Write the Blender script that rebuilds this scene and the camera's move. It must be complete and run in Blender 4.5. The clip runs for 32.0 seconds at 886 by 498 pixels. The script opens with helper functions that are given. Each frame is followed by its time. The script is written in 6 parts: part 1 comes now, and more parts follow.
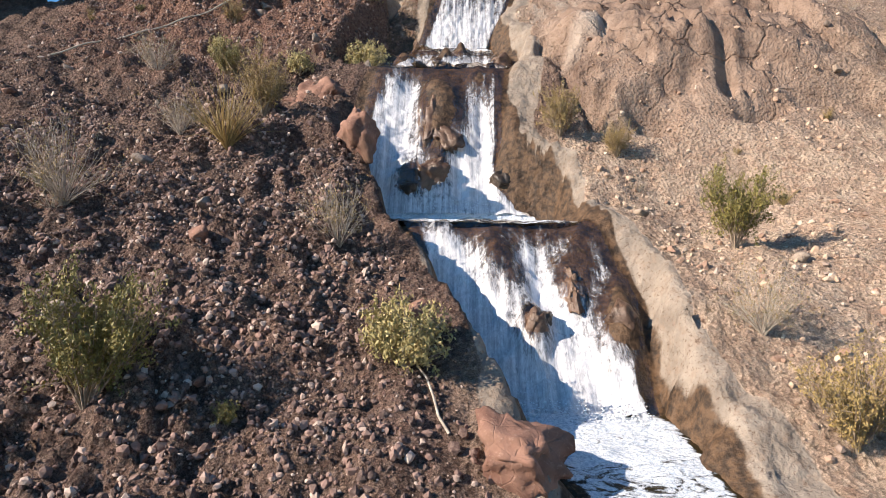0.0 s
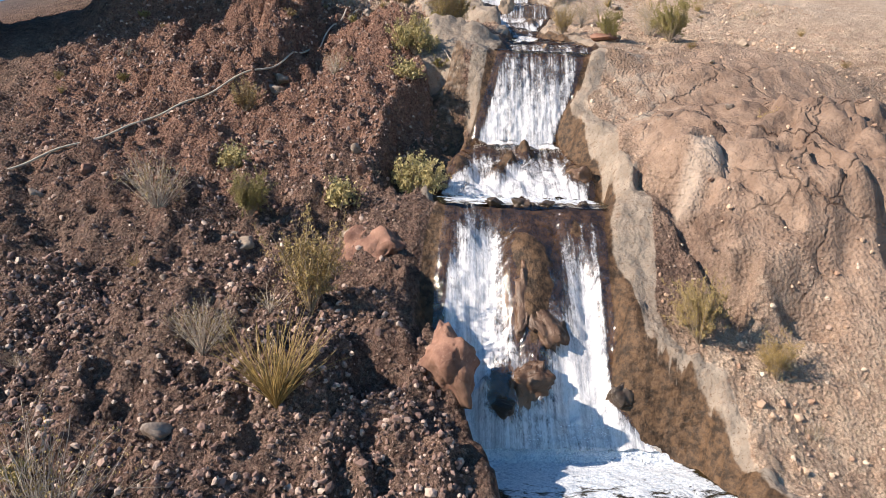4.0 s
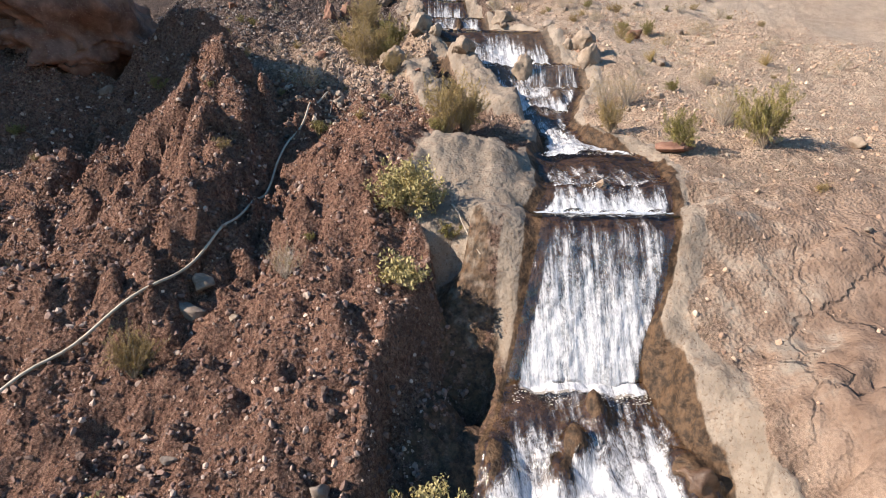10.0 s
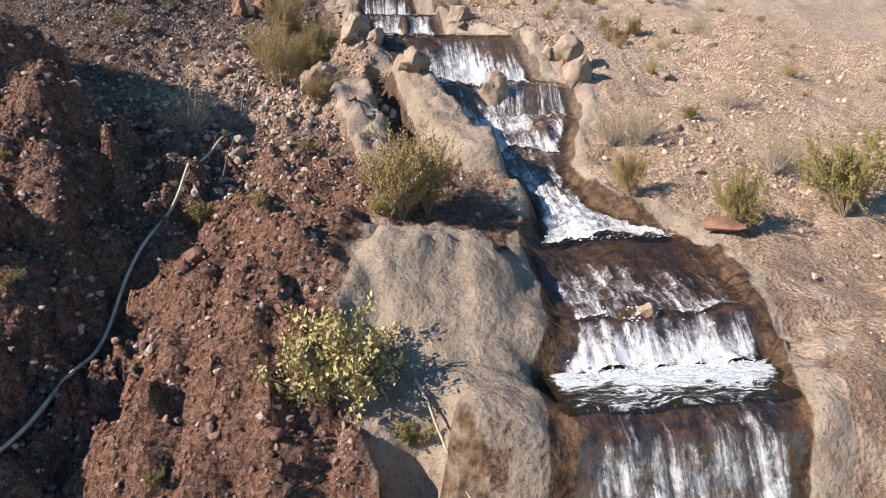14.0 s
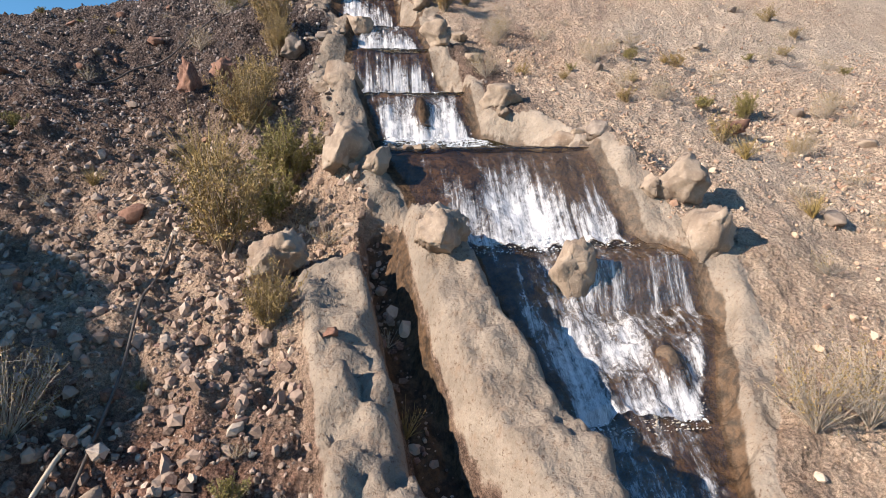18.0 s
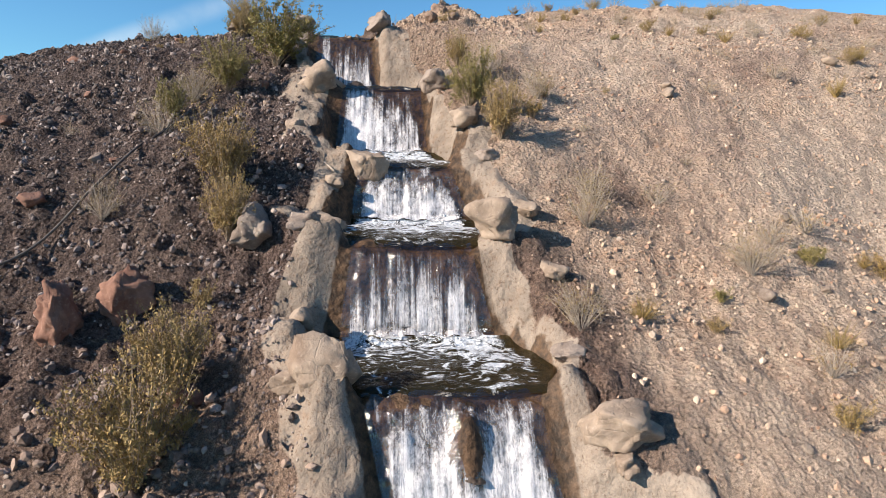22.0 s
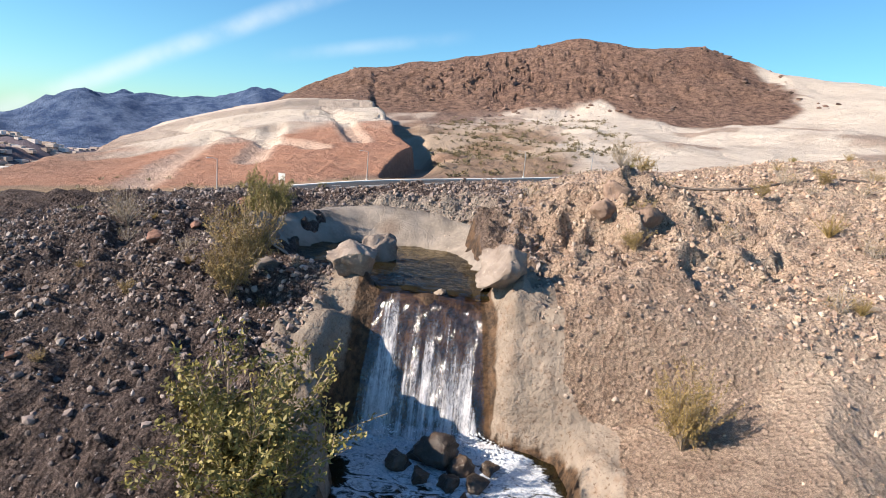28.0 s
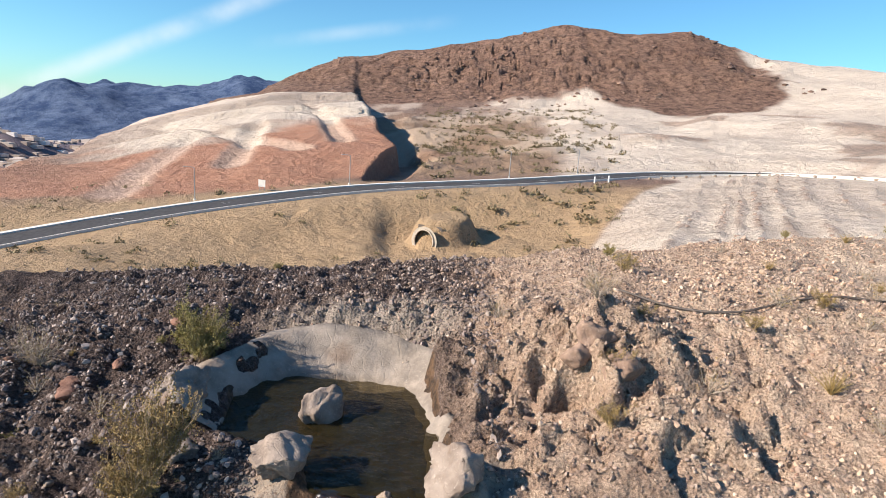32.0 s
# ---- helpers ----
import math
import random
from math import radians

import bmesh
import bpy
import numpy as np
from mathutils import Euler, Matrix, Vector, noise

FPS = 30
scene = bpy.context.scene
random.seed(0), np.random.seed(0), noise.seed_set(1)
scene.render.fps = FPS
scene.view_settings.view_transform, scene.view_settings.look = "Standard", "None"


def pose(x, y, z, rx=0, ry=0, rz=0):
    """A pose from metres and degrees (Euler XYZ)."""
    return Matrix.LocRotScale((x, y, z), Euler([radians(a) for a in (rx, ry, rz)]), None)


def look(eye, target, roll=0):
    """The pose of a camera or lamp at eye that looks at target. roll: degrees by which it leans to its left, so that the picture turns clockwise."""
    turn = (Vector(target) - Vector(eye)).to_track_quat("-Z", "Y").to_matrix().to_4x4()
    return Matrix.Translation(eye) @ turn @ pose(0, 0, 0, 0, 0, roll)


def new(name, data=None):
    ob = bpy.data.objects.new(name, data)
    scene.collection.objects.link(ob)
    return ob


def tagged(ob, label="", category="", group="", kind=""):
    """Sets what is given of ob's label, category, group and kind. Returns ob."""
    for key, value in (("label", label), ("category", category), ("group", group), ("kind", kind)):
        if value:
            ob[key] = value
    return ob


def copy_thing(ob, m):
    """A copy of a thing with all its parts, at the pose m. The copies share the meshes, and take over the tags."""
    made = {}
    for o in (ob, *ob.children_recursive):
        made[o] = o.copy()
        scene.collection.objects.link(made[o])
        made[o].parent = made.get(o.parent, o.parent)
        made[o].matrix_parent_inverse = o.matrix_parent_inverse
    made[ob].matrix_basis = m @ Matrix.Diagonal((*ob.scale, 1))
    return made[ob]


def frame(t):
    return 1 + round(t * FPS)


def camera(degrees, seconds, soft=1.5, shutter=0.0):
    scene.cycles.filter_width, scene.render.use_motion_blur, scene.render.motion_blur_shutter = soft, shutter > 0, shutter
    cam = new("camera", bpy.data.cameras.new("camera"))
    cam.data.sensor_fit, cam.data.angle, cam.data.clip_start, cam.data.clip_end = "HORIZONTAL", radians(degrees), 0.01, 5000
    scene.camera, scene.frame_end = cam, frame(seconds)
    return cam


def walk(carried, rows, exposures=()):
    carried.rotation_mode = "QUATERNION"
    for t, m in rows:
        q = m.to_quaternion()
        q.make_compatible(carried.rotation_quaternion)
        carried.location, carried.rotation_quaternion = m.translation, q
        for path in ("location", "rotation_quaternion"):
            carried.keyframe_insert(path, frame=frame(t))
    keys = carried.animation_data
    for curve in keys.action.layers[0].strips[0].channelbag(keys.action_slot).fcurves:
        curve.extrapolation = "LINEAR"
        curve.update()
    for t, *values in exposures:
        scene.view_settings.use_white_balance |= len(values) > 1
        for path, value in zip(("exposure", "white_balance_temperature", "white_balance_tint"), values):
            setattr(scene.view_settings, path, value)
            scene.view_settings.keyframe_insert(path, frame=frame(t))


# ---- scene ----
cam = camera(74.2, 32.0, soft=0.5)
PATH = [
    (0, (0.085, 0.075, 4.044), (0.0576, 2.0725, 4.1318), 0.97),
    (0.5, (-0.141, 0.402, 4.723), (-0.1607, 2.4009, 4.7709), 1.16),
    (1, (-0.545, 0.727, 5.209), (-0.5354, 2.7263, 5.2505), 1.11),
    (1.5, (-0.938, 1.057, 5.667), (-0.8980, 3.0566, 5.7076), 1.19),
    (2, (-1.333, 1.405, 6.310), (-1.2630, 3.4034, 6.3230), 1.36),
    (2.5, (-1.732, 1.737, 7.096), (-1.6300, 3.7342, 7.0650), 1.88),
    (3, (-1.871, 2.111, 7.568), (-1.7814, 4.1085, 7.5473), 1.85),
    (3.5, (-1.935, 2.483, 8.014), (-1.8682, 4.4813, 7.9909), 1.87),
    (5.5, (-3.142, 4.537, 9.541), (-3.0042, 6.5316, 9.5029), 1.95),
    (6, (-3.199, 5.167, 10.152), (-3.0506, 7.1601, 10.0922), 1.96),
    (6.5, (-3.268, 5.730, 10.837), (-3.1080, 7.7210, 10.7395), 1.72),
    (7, (-3.312, 6.437, 11.383), (-3.1429, 8.4269, 11.2715), 1.51),
    (7.5, (-3.264, 7.025, 11.752), (-3.1028, 9.0160, 11.6541), 1.10),
    (8, (-3.239, 7.479, 12.148), (-3.0746, 9.4703, 12.0569), 0.96),
    (8.5, (-3.087, 7.796, 12.606), (-2.9374, 9.7878, 12.5072), 0.78),
    (9, (-2.940, 7.996, 13.043), (-2.8026, 9.9881, 12.9363), 0.61),
    (9.5, (-2.741, 8.237, 13.343), (-2.6188, 10.2309, 13.2499), 0.37),
    (10, (-2.564, 8.579, 13.615), (-2.4465, 10.5723, 13.5044), 0.22),
    (10.5, (-2.382, 9.033, 13.765), (-2.2359, 11.0247, 13.6501), 0.01),
    (11, (-2.330, 9.503, 13.841), (-2.1423, 11.4912, 13.7349), -0.09),
    (11.5, (-2.237, 10.098, 13.919), (-2.0263, 12.0847, 13.8256), -0.41),
    (12, (-2.214, 10.680, 14.114), (-1.9790, 12.6630, 14.0084), -0.77),
    (12.5, (-2.254, 11.351, 14.356), (-1.9923, 13.3296, 14.2315), -1.20),
    (13, (-2.280, 12.026, 14.642), (-2.0068, 14.0029, 14.5065), -1.55),
    (13.5, (-2.300, 12.712, 15.162), (-2.0169, 14.6848, 14.9995), -1.71),
    (14, (-2.295, 13.321, 15.804), (-2.0113, 15.2925, 15.6259), -1.66),
    (14.5, (-2.289, 13.943, 16.577), (-2.0075, 15.9125, 16.3758), -1.71),
    (15, (-2.252, 14.554, 17.386), (-1.9764, 16.5226, 17.1655), -1.64),
    (15.5, (-2.225, 15.532, 17.747), (-1.9473, 17.5028, 17.5504), -1.52),
    (17.5, (-1.889, 18.619, 18.871), (-1.6316, 20.5938, 18.6908), -1.35),
    (18, (-1.869, 19.400, 19.450), (-1.6079, 21.3736, 19.2614), -1.17),
    (18.5, (-1.819, 20.200, 20.129), (-1.5607, 22.1723, 19.9216), -1.10),
    (19, (-1.780, 20.937, 20.782), (-1.5236, 22.9080, 20.5574), -0.96),
    (19.5, (-1.739, 21.769, 21.456), (-1.4845, 23.7383, 21.2141), -0.69),
    (20, (-1.702, 22.674, 22.100), (-1.4510, 24.6419, 21.8454), -0.22),
    (20.5, (-1.653, 23.573, 22.717), (-1.4074, 25.5399, 22.4520), 0.29),
    (21, (-1.603, 24.439, 23.290), (-1.3689, 26.4072, 23.0222), 0.64),
    (21.5, (-1.597, 25.306, 23.896), (-1.3694, 27.2733, 23.6152), 1.07),
    (22, (-1.626, 26.204, 24.548), (-1.4035, 28.1677, 24.2404), 1.46),
    (22.5, (-1.603, 27.037, 25.185), (-1.3962, 28.9974, 24.8471), 1.66),
    (23, (-1.603, 28.052, 25.715), (-1.4161, 30.0109, 25.3587), 1.97),
    (23.5, (-1.603, 29.050, 26.144), (-1.4402, 31.0098, 25.7801), 2.49),
    (24, (-1.650, 29.953, 26.577), (-1.5067, 31.9131, 26.2062), 3.27),
    (24.5, (-1.706, 30.843, 26.945), (-1.5875, 32.8056, 26.5802), 3.81),
    (25, (-1.849, 31.819, 27.376), (-1.7426, 33.7821, 27.0079), 4.52),
    (25.5, (-1.974, 32.644, 27.984), (-1.8776, 34.6018, 27.5871), 5.13),
    (26, (-1.889, 33.702, 28.435), (-1.8609, 35.6639, 28.0504), 5.55),
    (28.5, (-1.954, 36.865, 30.853), (-2.0976, 38.8236, 30.4733), 4.48),
    (29, (-1.924, 37.163, 31.282), (-2.0647, 39.1209, 30.8969), 4.23),
    (29.5, (-1.886, 37.290, 31.651), (-2.0146, 39.2469, 31.2596), 4.29),
    (30, (-1.828, 37.433, 31.960), (-1.9504, 39.3897, 31.5659), 4.18),
    (30.5, (-1.752, 37.577, 32.304), (-1.8652, 39.5319, 31.8955), 3.95),
    (31, (-1.700, 37.767, 32.553), (-1.8029, 39.7201, 32.1331), 3.90),
    (31.5, (-1.668, 38.046, 32.679), (-1.7655, 39.9988, 32.2575), 3.87),
    (32, (-1.657, 38.340, 32.791), (-1.7524, 40.2930, 32.3682), 3.91),
]
walk(cam, [(t, look(eye, target, roll)) for t, eye, target, roll in PATH], [(0, 1.04), (10, 0.97), (15, 0.98), (21, 0.86), (25, 1.0), (29, 1.02), (32, 0.98)])

# ---- sun and sky ----
SUN_TO = Vector((-0.80, -0.30, 0.475)).normalized()      # the way towards the sun
sun_data = bpy.data.lights.new("sun", "SUN")
sun_data.energy, sun_data.angle, sun_data.color = 5.0, radians(0.53), (1.0, 0.86, 0.72)
sun = new("sun", sun_data)
sun.matrix_world = look((0, 0, 80), Vector((0, 0, 80)) - SUN_TO)
world = bpy.data.worlds.new("sky")
scene.world = world
world.use_nodes = True
wn = world.node_tree
sky = wn.nodes.new("ShaderNodeTexSky")
sky.sky_type, sky.sun_disc = "NISHITA", False
sky.sun_elevation = math.asin(SUN_TO.z)
sky.sun_rotation = math.atan2(SUN_TO.x, SUN_TO.y)
sky.air_density, sky.dust_density, sky.ozone_density = 1.0, 0.1, 4.0
tint = wn.nodes.new("ShaderNodeMix")
tint.data_type, tint.blend_type = "RGBA", "MULTIPLY"
tint.inputs[0].default_value = 1.0
tint.inputs[7].default_value = (0.84, 1.30, 1.46, 1)
wn.links.new(sky.outputs["Color"], tint.inputs[6])


def wisp(colour, normal, middle, width, half, strength):
    """A thin streak of high cloud along a great circle."""
    def node(kind, **k):
        n = wn.nodes.new("ShaderNode" + kind)
        for a, b in k.items():
            n.operation = b
        return n
    at = node("TexCoord").outputs["Generated"]
    def dot(v):
        n = node("VectorMath", op="DOT_PRODUCT")
        wn.links.new(at, n.inputs[0])
        n.inputs[1].default_value = v
        return n.outputs["Value"]
    def ramp(v, lo, hi):
        n = wn.nodes.new("ShaderNodeMapRange")
        n.interpolation_type = "SMOOTHSTEP"
        wn.links.new(v, n.inputs[0])
        n.inputs[1].default_value, n.inputs[2].default_value = lo, hi
        return n.outputs[0]
    def times(a, b):
        n = node("Math", op="MULTIPLY")
        wn.links.new(a, n.inputs[0])
        if isinstance(b, float):
            n.inputs[1].default_value = b
        else:
            wn.links.new(b, n.inputs[1])
        return n.outputs[0]
    off = node("Math", op="ABSOLUTE")
    wn.links.new(dot(normal), off.inputs[0])
    cloud = wn.nodes.new("ShaderNodeTexNoise")
    cloud.inputs["Scale"].default_value, cloud.inputs["Detail"].default_value = 14.0, 6.0
    wn.links.new(at, cloud.inputs["Vector"])
    amount = times(times(ramp(off.outputs[0], width, 0.0), ramp(dot(middle), half, 1.0)), times(ramp(cloud.outputs["Fac"], 0.1, 0.75), strength))
    mixer = wn.nodes.new("ShaderNodeMix")
    mixer.data_type = "RGBA"
    wn.links.new(amount, mixer.inputs[0])
    wn.links.new(colour, mixer.inputs[6])
    mixer.inputs[7].default_value = (8.5, 9.2, 9.6, 1)
    return mixer.outputs[2]


streaks = wisp(tint.outputs[2], (0.352, 0.290, -0.890), (-0.508, 0.858, 0.079), 0.022, 0.90, 0.55)
streaks = wisp(streaks, (0.161, 0.165, -0.973), (-0.208, 0.970, 0.130), 0.016, 0.985, 0.3)
wn.nodes["Background"].inputs["Strength"].default_value = 0.059
wn.links.new(streaks, wn.nodes["Background"].inputs["Color"])

# ---- node helpers ----
class Tree:
    """A short way to write a node material."""

    def __init__(self, name):
        self.mat = bpy.data.materials.new(name)
        self.mat.use_nodes = True
        self.t = self.mat.node_tree
        self.bsdf = self.t.nodes["Principled BSDF"]
        self.out = self.t.nodes["Material Output"]

    def add(self, kind, **sets):
        n = self.t.nodes.new("ShaderNode" + kind)
        for k, v in sets.items():
            if k in ("data_type", "blend_type", "operation", "attribute_name", "noise_dimensions", "feature", "distance", "clamp", "interpolation_type", "noise_type", "normalize"):
                setattr(n, k, v)
        return n

    def put(self, value, socket):
        if isinstance(value, bpy.types.NodeSocket):
            self.t.links.new(value, socket)
        elif isinstance(value, (tuple, list)) and len(value) == 3 and socket.type == "RGBA":
            socket.default_value = (*value, 1)
        else:
            socket.default_value = value

    def noise(self, scale, detail=4.0, rough=0.55, vec=None, distort=0.0):
        n = self.add("TexNoise")
        self.put(scale, n.inputs["Scale"]), self.put(detail, n.inputs["Detail"]), self.put(rough, n.inputs["Roughness"])
        self.put(distort, n.inputs["Distortion"])
        self.put(vec if vec is not None else self.place(), n.inputs["Vector"])
        return n.outputs["Fac"]

    def voronoi(self, scale, feature="F1", vec=None, out="Distance"):
        n = self.add("TexVoronoi", feature=feature)
        self.put(scale, n.inputs["Scale"])
        self.put(vec if vec is not None else self.place(), n.inputs["Vector"])
        return n.outputs[out]

    def place(self):
        return self.add("TexCoord").outputs["Object"]

    def attr(self, name):
        return self.add("Attribute", attribute_name=name).outputs["Fac"]

    def math(self, op, a, b=0.0, c=0.0):
        n = self.add("Math", operation=op)
        for v, s in zip((a, b, c), n.inputs):
            self.put(v, s)
        return n.outputs[0]

    def ramp(self, fac, lo, hi, a=0.0, b=1.0):
        n = self.add("MapRange", interpolation_type="SMOOTHSTEP")
        for v, s in zip((fac, lo, hi, a, b), n.inputs):
            self.put(v, s)
        return n.outputs[0]

    def mix(self, fac, a, b, mode="MIX"):
        n = self.add("Mix", data_type="RGBA", blend_type=mode)
        self.put(fac, n.inputs[0]), self.put(a, n.inputs[6]), self.put(b, n.inputs[7])
        return n.outputs[2]

    def stretch(self, vec, sx, sy, sz):
        n = self.add("Mapping")
        self.put(vec, n.inputs["Vector"])
        n.inputs["Scale"].default_value = (sx, sy, sz)
        return n.outputs[0]

    def bump(self, height, strength=0.5, dist=0.02, normal=None):
        n = self.add("Bump")
        self.put(strength, n.inputs["Strength"]), self.put(dist, n.inputs["Distance"]), self.put(height, n.inputs["Height"])
        if normal is not None:
            self.put(normal, n.inputs["Normal"])
        return n.outputs[0]

    def done(self, color=None, rough=None, normal=None, **others):
        for value, name in ((color, "Base Color"), (rough, "Roughness"), (normal, "Normal")):
            if value is not None:
                self.put(value, self.bsdf.inputs[name])
        for k, v in others.items():
            self.put(v, self.bsdf.inputs[k.replace("_", " ")])
        return self.mat


def ground_material():
    k = Tree("hillside_ground")
    big, mid, fine = k.noise(0.35, 5), k.noise(2.2, 6, 0.6), k.noise(14, 6, 0.7)
    rubble = k.mix(k.ramp(mid, 0.35, 0.68), (0.060, 0.035, 0.029), (0.20, 0.125, 0.099))
    rubble = k.mix(k.ramp(fine, 0.42, 0.75), rubble, (0.29, 0.215, 0.175))
    cells = k.add("SeparateColor")
    k.put(k.voronoi(15, "F1", None, "Color"), cells.inputs[0])
    stone_mix = k.math("MULTIPLY", k.ramp(cells.outputs[0], 0.25, 0.9), 0.6)
    rubble = k.mix(stone_mix, rubble, k.mix(cells.outputs[1], (0.09, 0.045, 0.035), (0.36, 0.245, 0.185)))
    rubble = k.mix(k.math("MULTIPLY", k.attr("grey"), 0.85), rubble, k.mix(k.ramp(fine, 0.35, 0.72), (0.052, 0.041, 0.040), (0.21, 0.165, 0.150)))
    tan = k.mix(k.ramp(mid, 0.3, 0.7), (0.46, 0.322, 0.236), (0.67, 0.518, 0.394))
    tan = k.mix(k.ramp(fine, 0.5, 0.75), tan, (0.38, 0.255, 0.18))
    red = k.mix(k.ramp(fine, 0.35, 0.7), (0.165, 0.082, 0.058), (0.38, 0.235, 0.178))
    red = k.mix(k.math("MULTIPLY", stone_mix, 0.8), red, k.mix(cells.outputs[2], (0.085, 0.038, 0.026), (0.40, 0.235, 0.165)))
    tan = k.mix(k.math("MULTIPLY", k.ramp(cells.outputs[2], 0.62, 0.95), 0.55), tan, k.mix(cells.outputs[1], (0.26, 0.15, 0.10), (0.74, 0.60, 0.46)))
    # dark specks coloured into the three soils for the shade between stones
    gap_shade = k.ramp(k.noise(21, 7, 0.8), 0.36, 0.47)
    rubble = k.mix(gap_shade, (0.034, 0.019, 0.016), rubble)
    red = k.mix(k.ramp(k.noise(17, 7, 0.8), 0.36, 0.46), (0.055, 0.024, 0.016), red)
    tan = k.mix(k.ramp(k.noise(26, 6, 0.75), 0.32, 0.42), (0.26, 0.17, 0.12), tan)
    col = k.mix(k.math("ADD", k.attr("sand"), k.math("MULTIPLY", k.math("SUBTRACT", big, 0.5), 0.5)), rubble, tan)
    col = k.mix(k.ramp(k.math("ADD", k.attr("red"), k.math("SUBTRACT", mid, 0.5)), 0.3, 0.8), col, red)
    warp = k.add("VectorMath", operation="MULTIPLY_ADD")
    blur = k.add("TexNoise")
    k.put(1.4, blur.inputs["Scale"]), k.put(5.0, blur.inputs["Detail"]), k.put(k.place(), blur.inputs["Vector"])
    k.put(blur.outputs["Color"], warp.inputs[0]), k.put(k.place(), warp.inputs[2])
    warp.inputs[1].default_value = (0.9, 0.9, 0.9)
    crack = k.ramp(k.voronoi(0.55, "DISTANCE_TO_EDGE", warp.outputs[0]), 0.0, 0.03)
    slab = k.math("MULTIPLY", k.attr("slab"), k.ramp(k.noise(0.6, 4), 0.12, 0.32, 0.4, 1.0))
    face = k.mix(k.ramp(mid, 0.3, 0.7), (0.150, 0.098, 0.072), (0.245, 0.172, 0.129))
    face = k.mix(k.ramp(k.noise(7, 6, 0.7), 0.5, 0.75), face, (0.165, 0.106, 0.077))
    face = k.mix(k.math("MULTIPLY", k.math("SUBTRACT", 1.0, crack), k.ramp(k.noise(0.9, 3), 0.46, 0.64)), face, (0.075, 0.044, 0.031))
    col = k.mix(slab, col, face)
    conc = k.mix(k.ramp(mid, 0.3, 0.7), (0.192, 0.156, 0.125), (0.305, 0.253, 0.204))
    conc = k.mix(k.ramp(k.noise(6, 7, 0.65), 0.48, 0.75), conc, (0.235, 0.17, 0.125))
    conc = k.mix(k.math("MULTIPLY", k.ramp(k.noise(0.8, 4, 0.6), 0.45, 0.65), 0.5), conc, (0.20, 0.17, 0.14))
    conc = k.mix(k.ramp(k.noise(19, 7, 0.75), 0.36, 0.46), (0.13, 0.088, 0.064), conc)
    conc_m = k.ramp(k.math("ADD", k.attr("conc"), k.math("MULTIPLY", k.math("SUBTRACT", mid, 0.5), 0.7)), 0.42, 0.58)
    col = k.mix(conc_m, col, conc)
    wet = k.ramp(k.math("ADD", k.attr("wet"), k.math("MULTIPLY", k.math("SUBTRACT", k.noise(5, 4), 0.5), 0.5)), 0.4, 0.6)
    col = k.mix(wet, col, k.mix(k.ramp(k.noise(7, 6, 0.7), 0.35, 0.65), (0.026, 0.017, 0.011), (0.115, 0.068, 0.038)))
    grit = k.mix(k.ramp(k.noise(60, 3, 0.8), 0.40, 0.60), (0.50, 0.47, 0.45), (1.32, 1.31, 1.30))
    col = k.mix(k.math("MULTIPLY", k.math("SUBTRACT", 1.0, k.attr("far")), k.math("SUBTRACT", k.math("SUBTRACT", 0.95, k.math("MULTIPLY", k.attr("sand"), 0.35)), k.math("MULTIPLY", k.math("MAXIMUM", wet, k.math("MAXIMUM", conc_m, slab)), 0.7))), col, grit, "MULTIPLY")
    # the country behind the crest
    col = k.mix(k.attr("orange"), col, k.mix(k.noise(0.15, 6), (0.29, 0.132, 0.082), (0.40, 0.225, 0.15)))
    col = k.mix(k.attr("pale"), col, k.mix(k.noise(0.12, 6), (0.42, 0.355, 0.29), (0.66, 0.58, 0.495)))
    clods = k.ramp(k.noise(1.1, 8, 0.8), 0.38, 0.5)
    col = k.mix(k.math("MULTIPLY", k.math("MULTIPLY", k.math("SUBTRACT", 1.0, clods), k.attr("far")), 0.35), col, (0.24, 0.17, 0.12))
    col = k.mix(k.attr("grass"), col, k.mix(k.noise(0.5, 7, 0.7), (0.26, 0.178, 0.10), (0.44, 0.315, 0.195)))
    col = k.mix(k.attr("brown"), col, k.mix(k.ramp(k.noise(0.30, 10, 0.85), 0.36, 0.62), (0.065, 0.036, 0.028), k.mix(k.noise(0.03, 5), (0.25, 0.14, 0.10), (0.42, 0.275, 0.20))))
    # blue tone of distant haze, mixed into the far land's own colour
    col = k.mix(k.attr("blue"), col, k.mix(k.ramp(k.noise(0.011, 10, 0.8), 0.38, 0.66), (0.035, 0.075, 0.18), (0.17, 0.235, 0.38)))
    near = k.math("SUBTRACT", 1.0, k.attr("far"))
    loose = k.math("MULTIPLY", near, k.math("SUBTRACT", 1.0, k.math("MULTIPLY", conc_m, 0.93)))
    loose = k.math("MULTIPLY", loose, k.math("SUBTRACT", 1.0, k.math("MULTIPLY", k.math("MAXIMUM", wet, slab), 0.88)))
    lumps = k.noise(5.5, 7, 0.72)
    nrm = k.bump(k.voronoi(15), k.math("MULTIPLY", loose, 0.95), 0.09, k.bump(lumps, k.math("MULTIPLY", loose, 1.0), 0.22))
    nrm = k.bump(k.noise(34, 5, 0.75), k.math("ADD", 0.05, k.math("MULTIPLY", loose, 0.75)), 0.03, nrm)
    nrm = k.bump(k.noise(2.6, 7, 0.6), k.math("MULTIPLY", k.math("MAXIMUM", k.math("MAXIMUM", conc_m, slab), wet), 0.7), 0.22, nrm)
    nrm = k.bump(crack, k.math("MULTIPLY", slab, 0.7), 0.08, nrm)
    nrm = k.bump(k.noise(0.25, 8, 0.7), k.math("MULTIPLY", k.attr("far"), 1.0), 1.6, nrm)
    nrm = k.bump(k.noise(0.02, 10, 0.78), k.attr("blue"), 40.0, nrm)
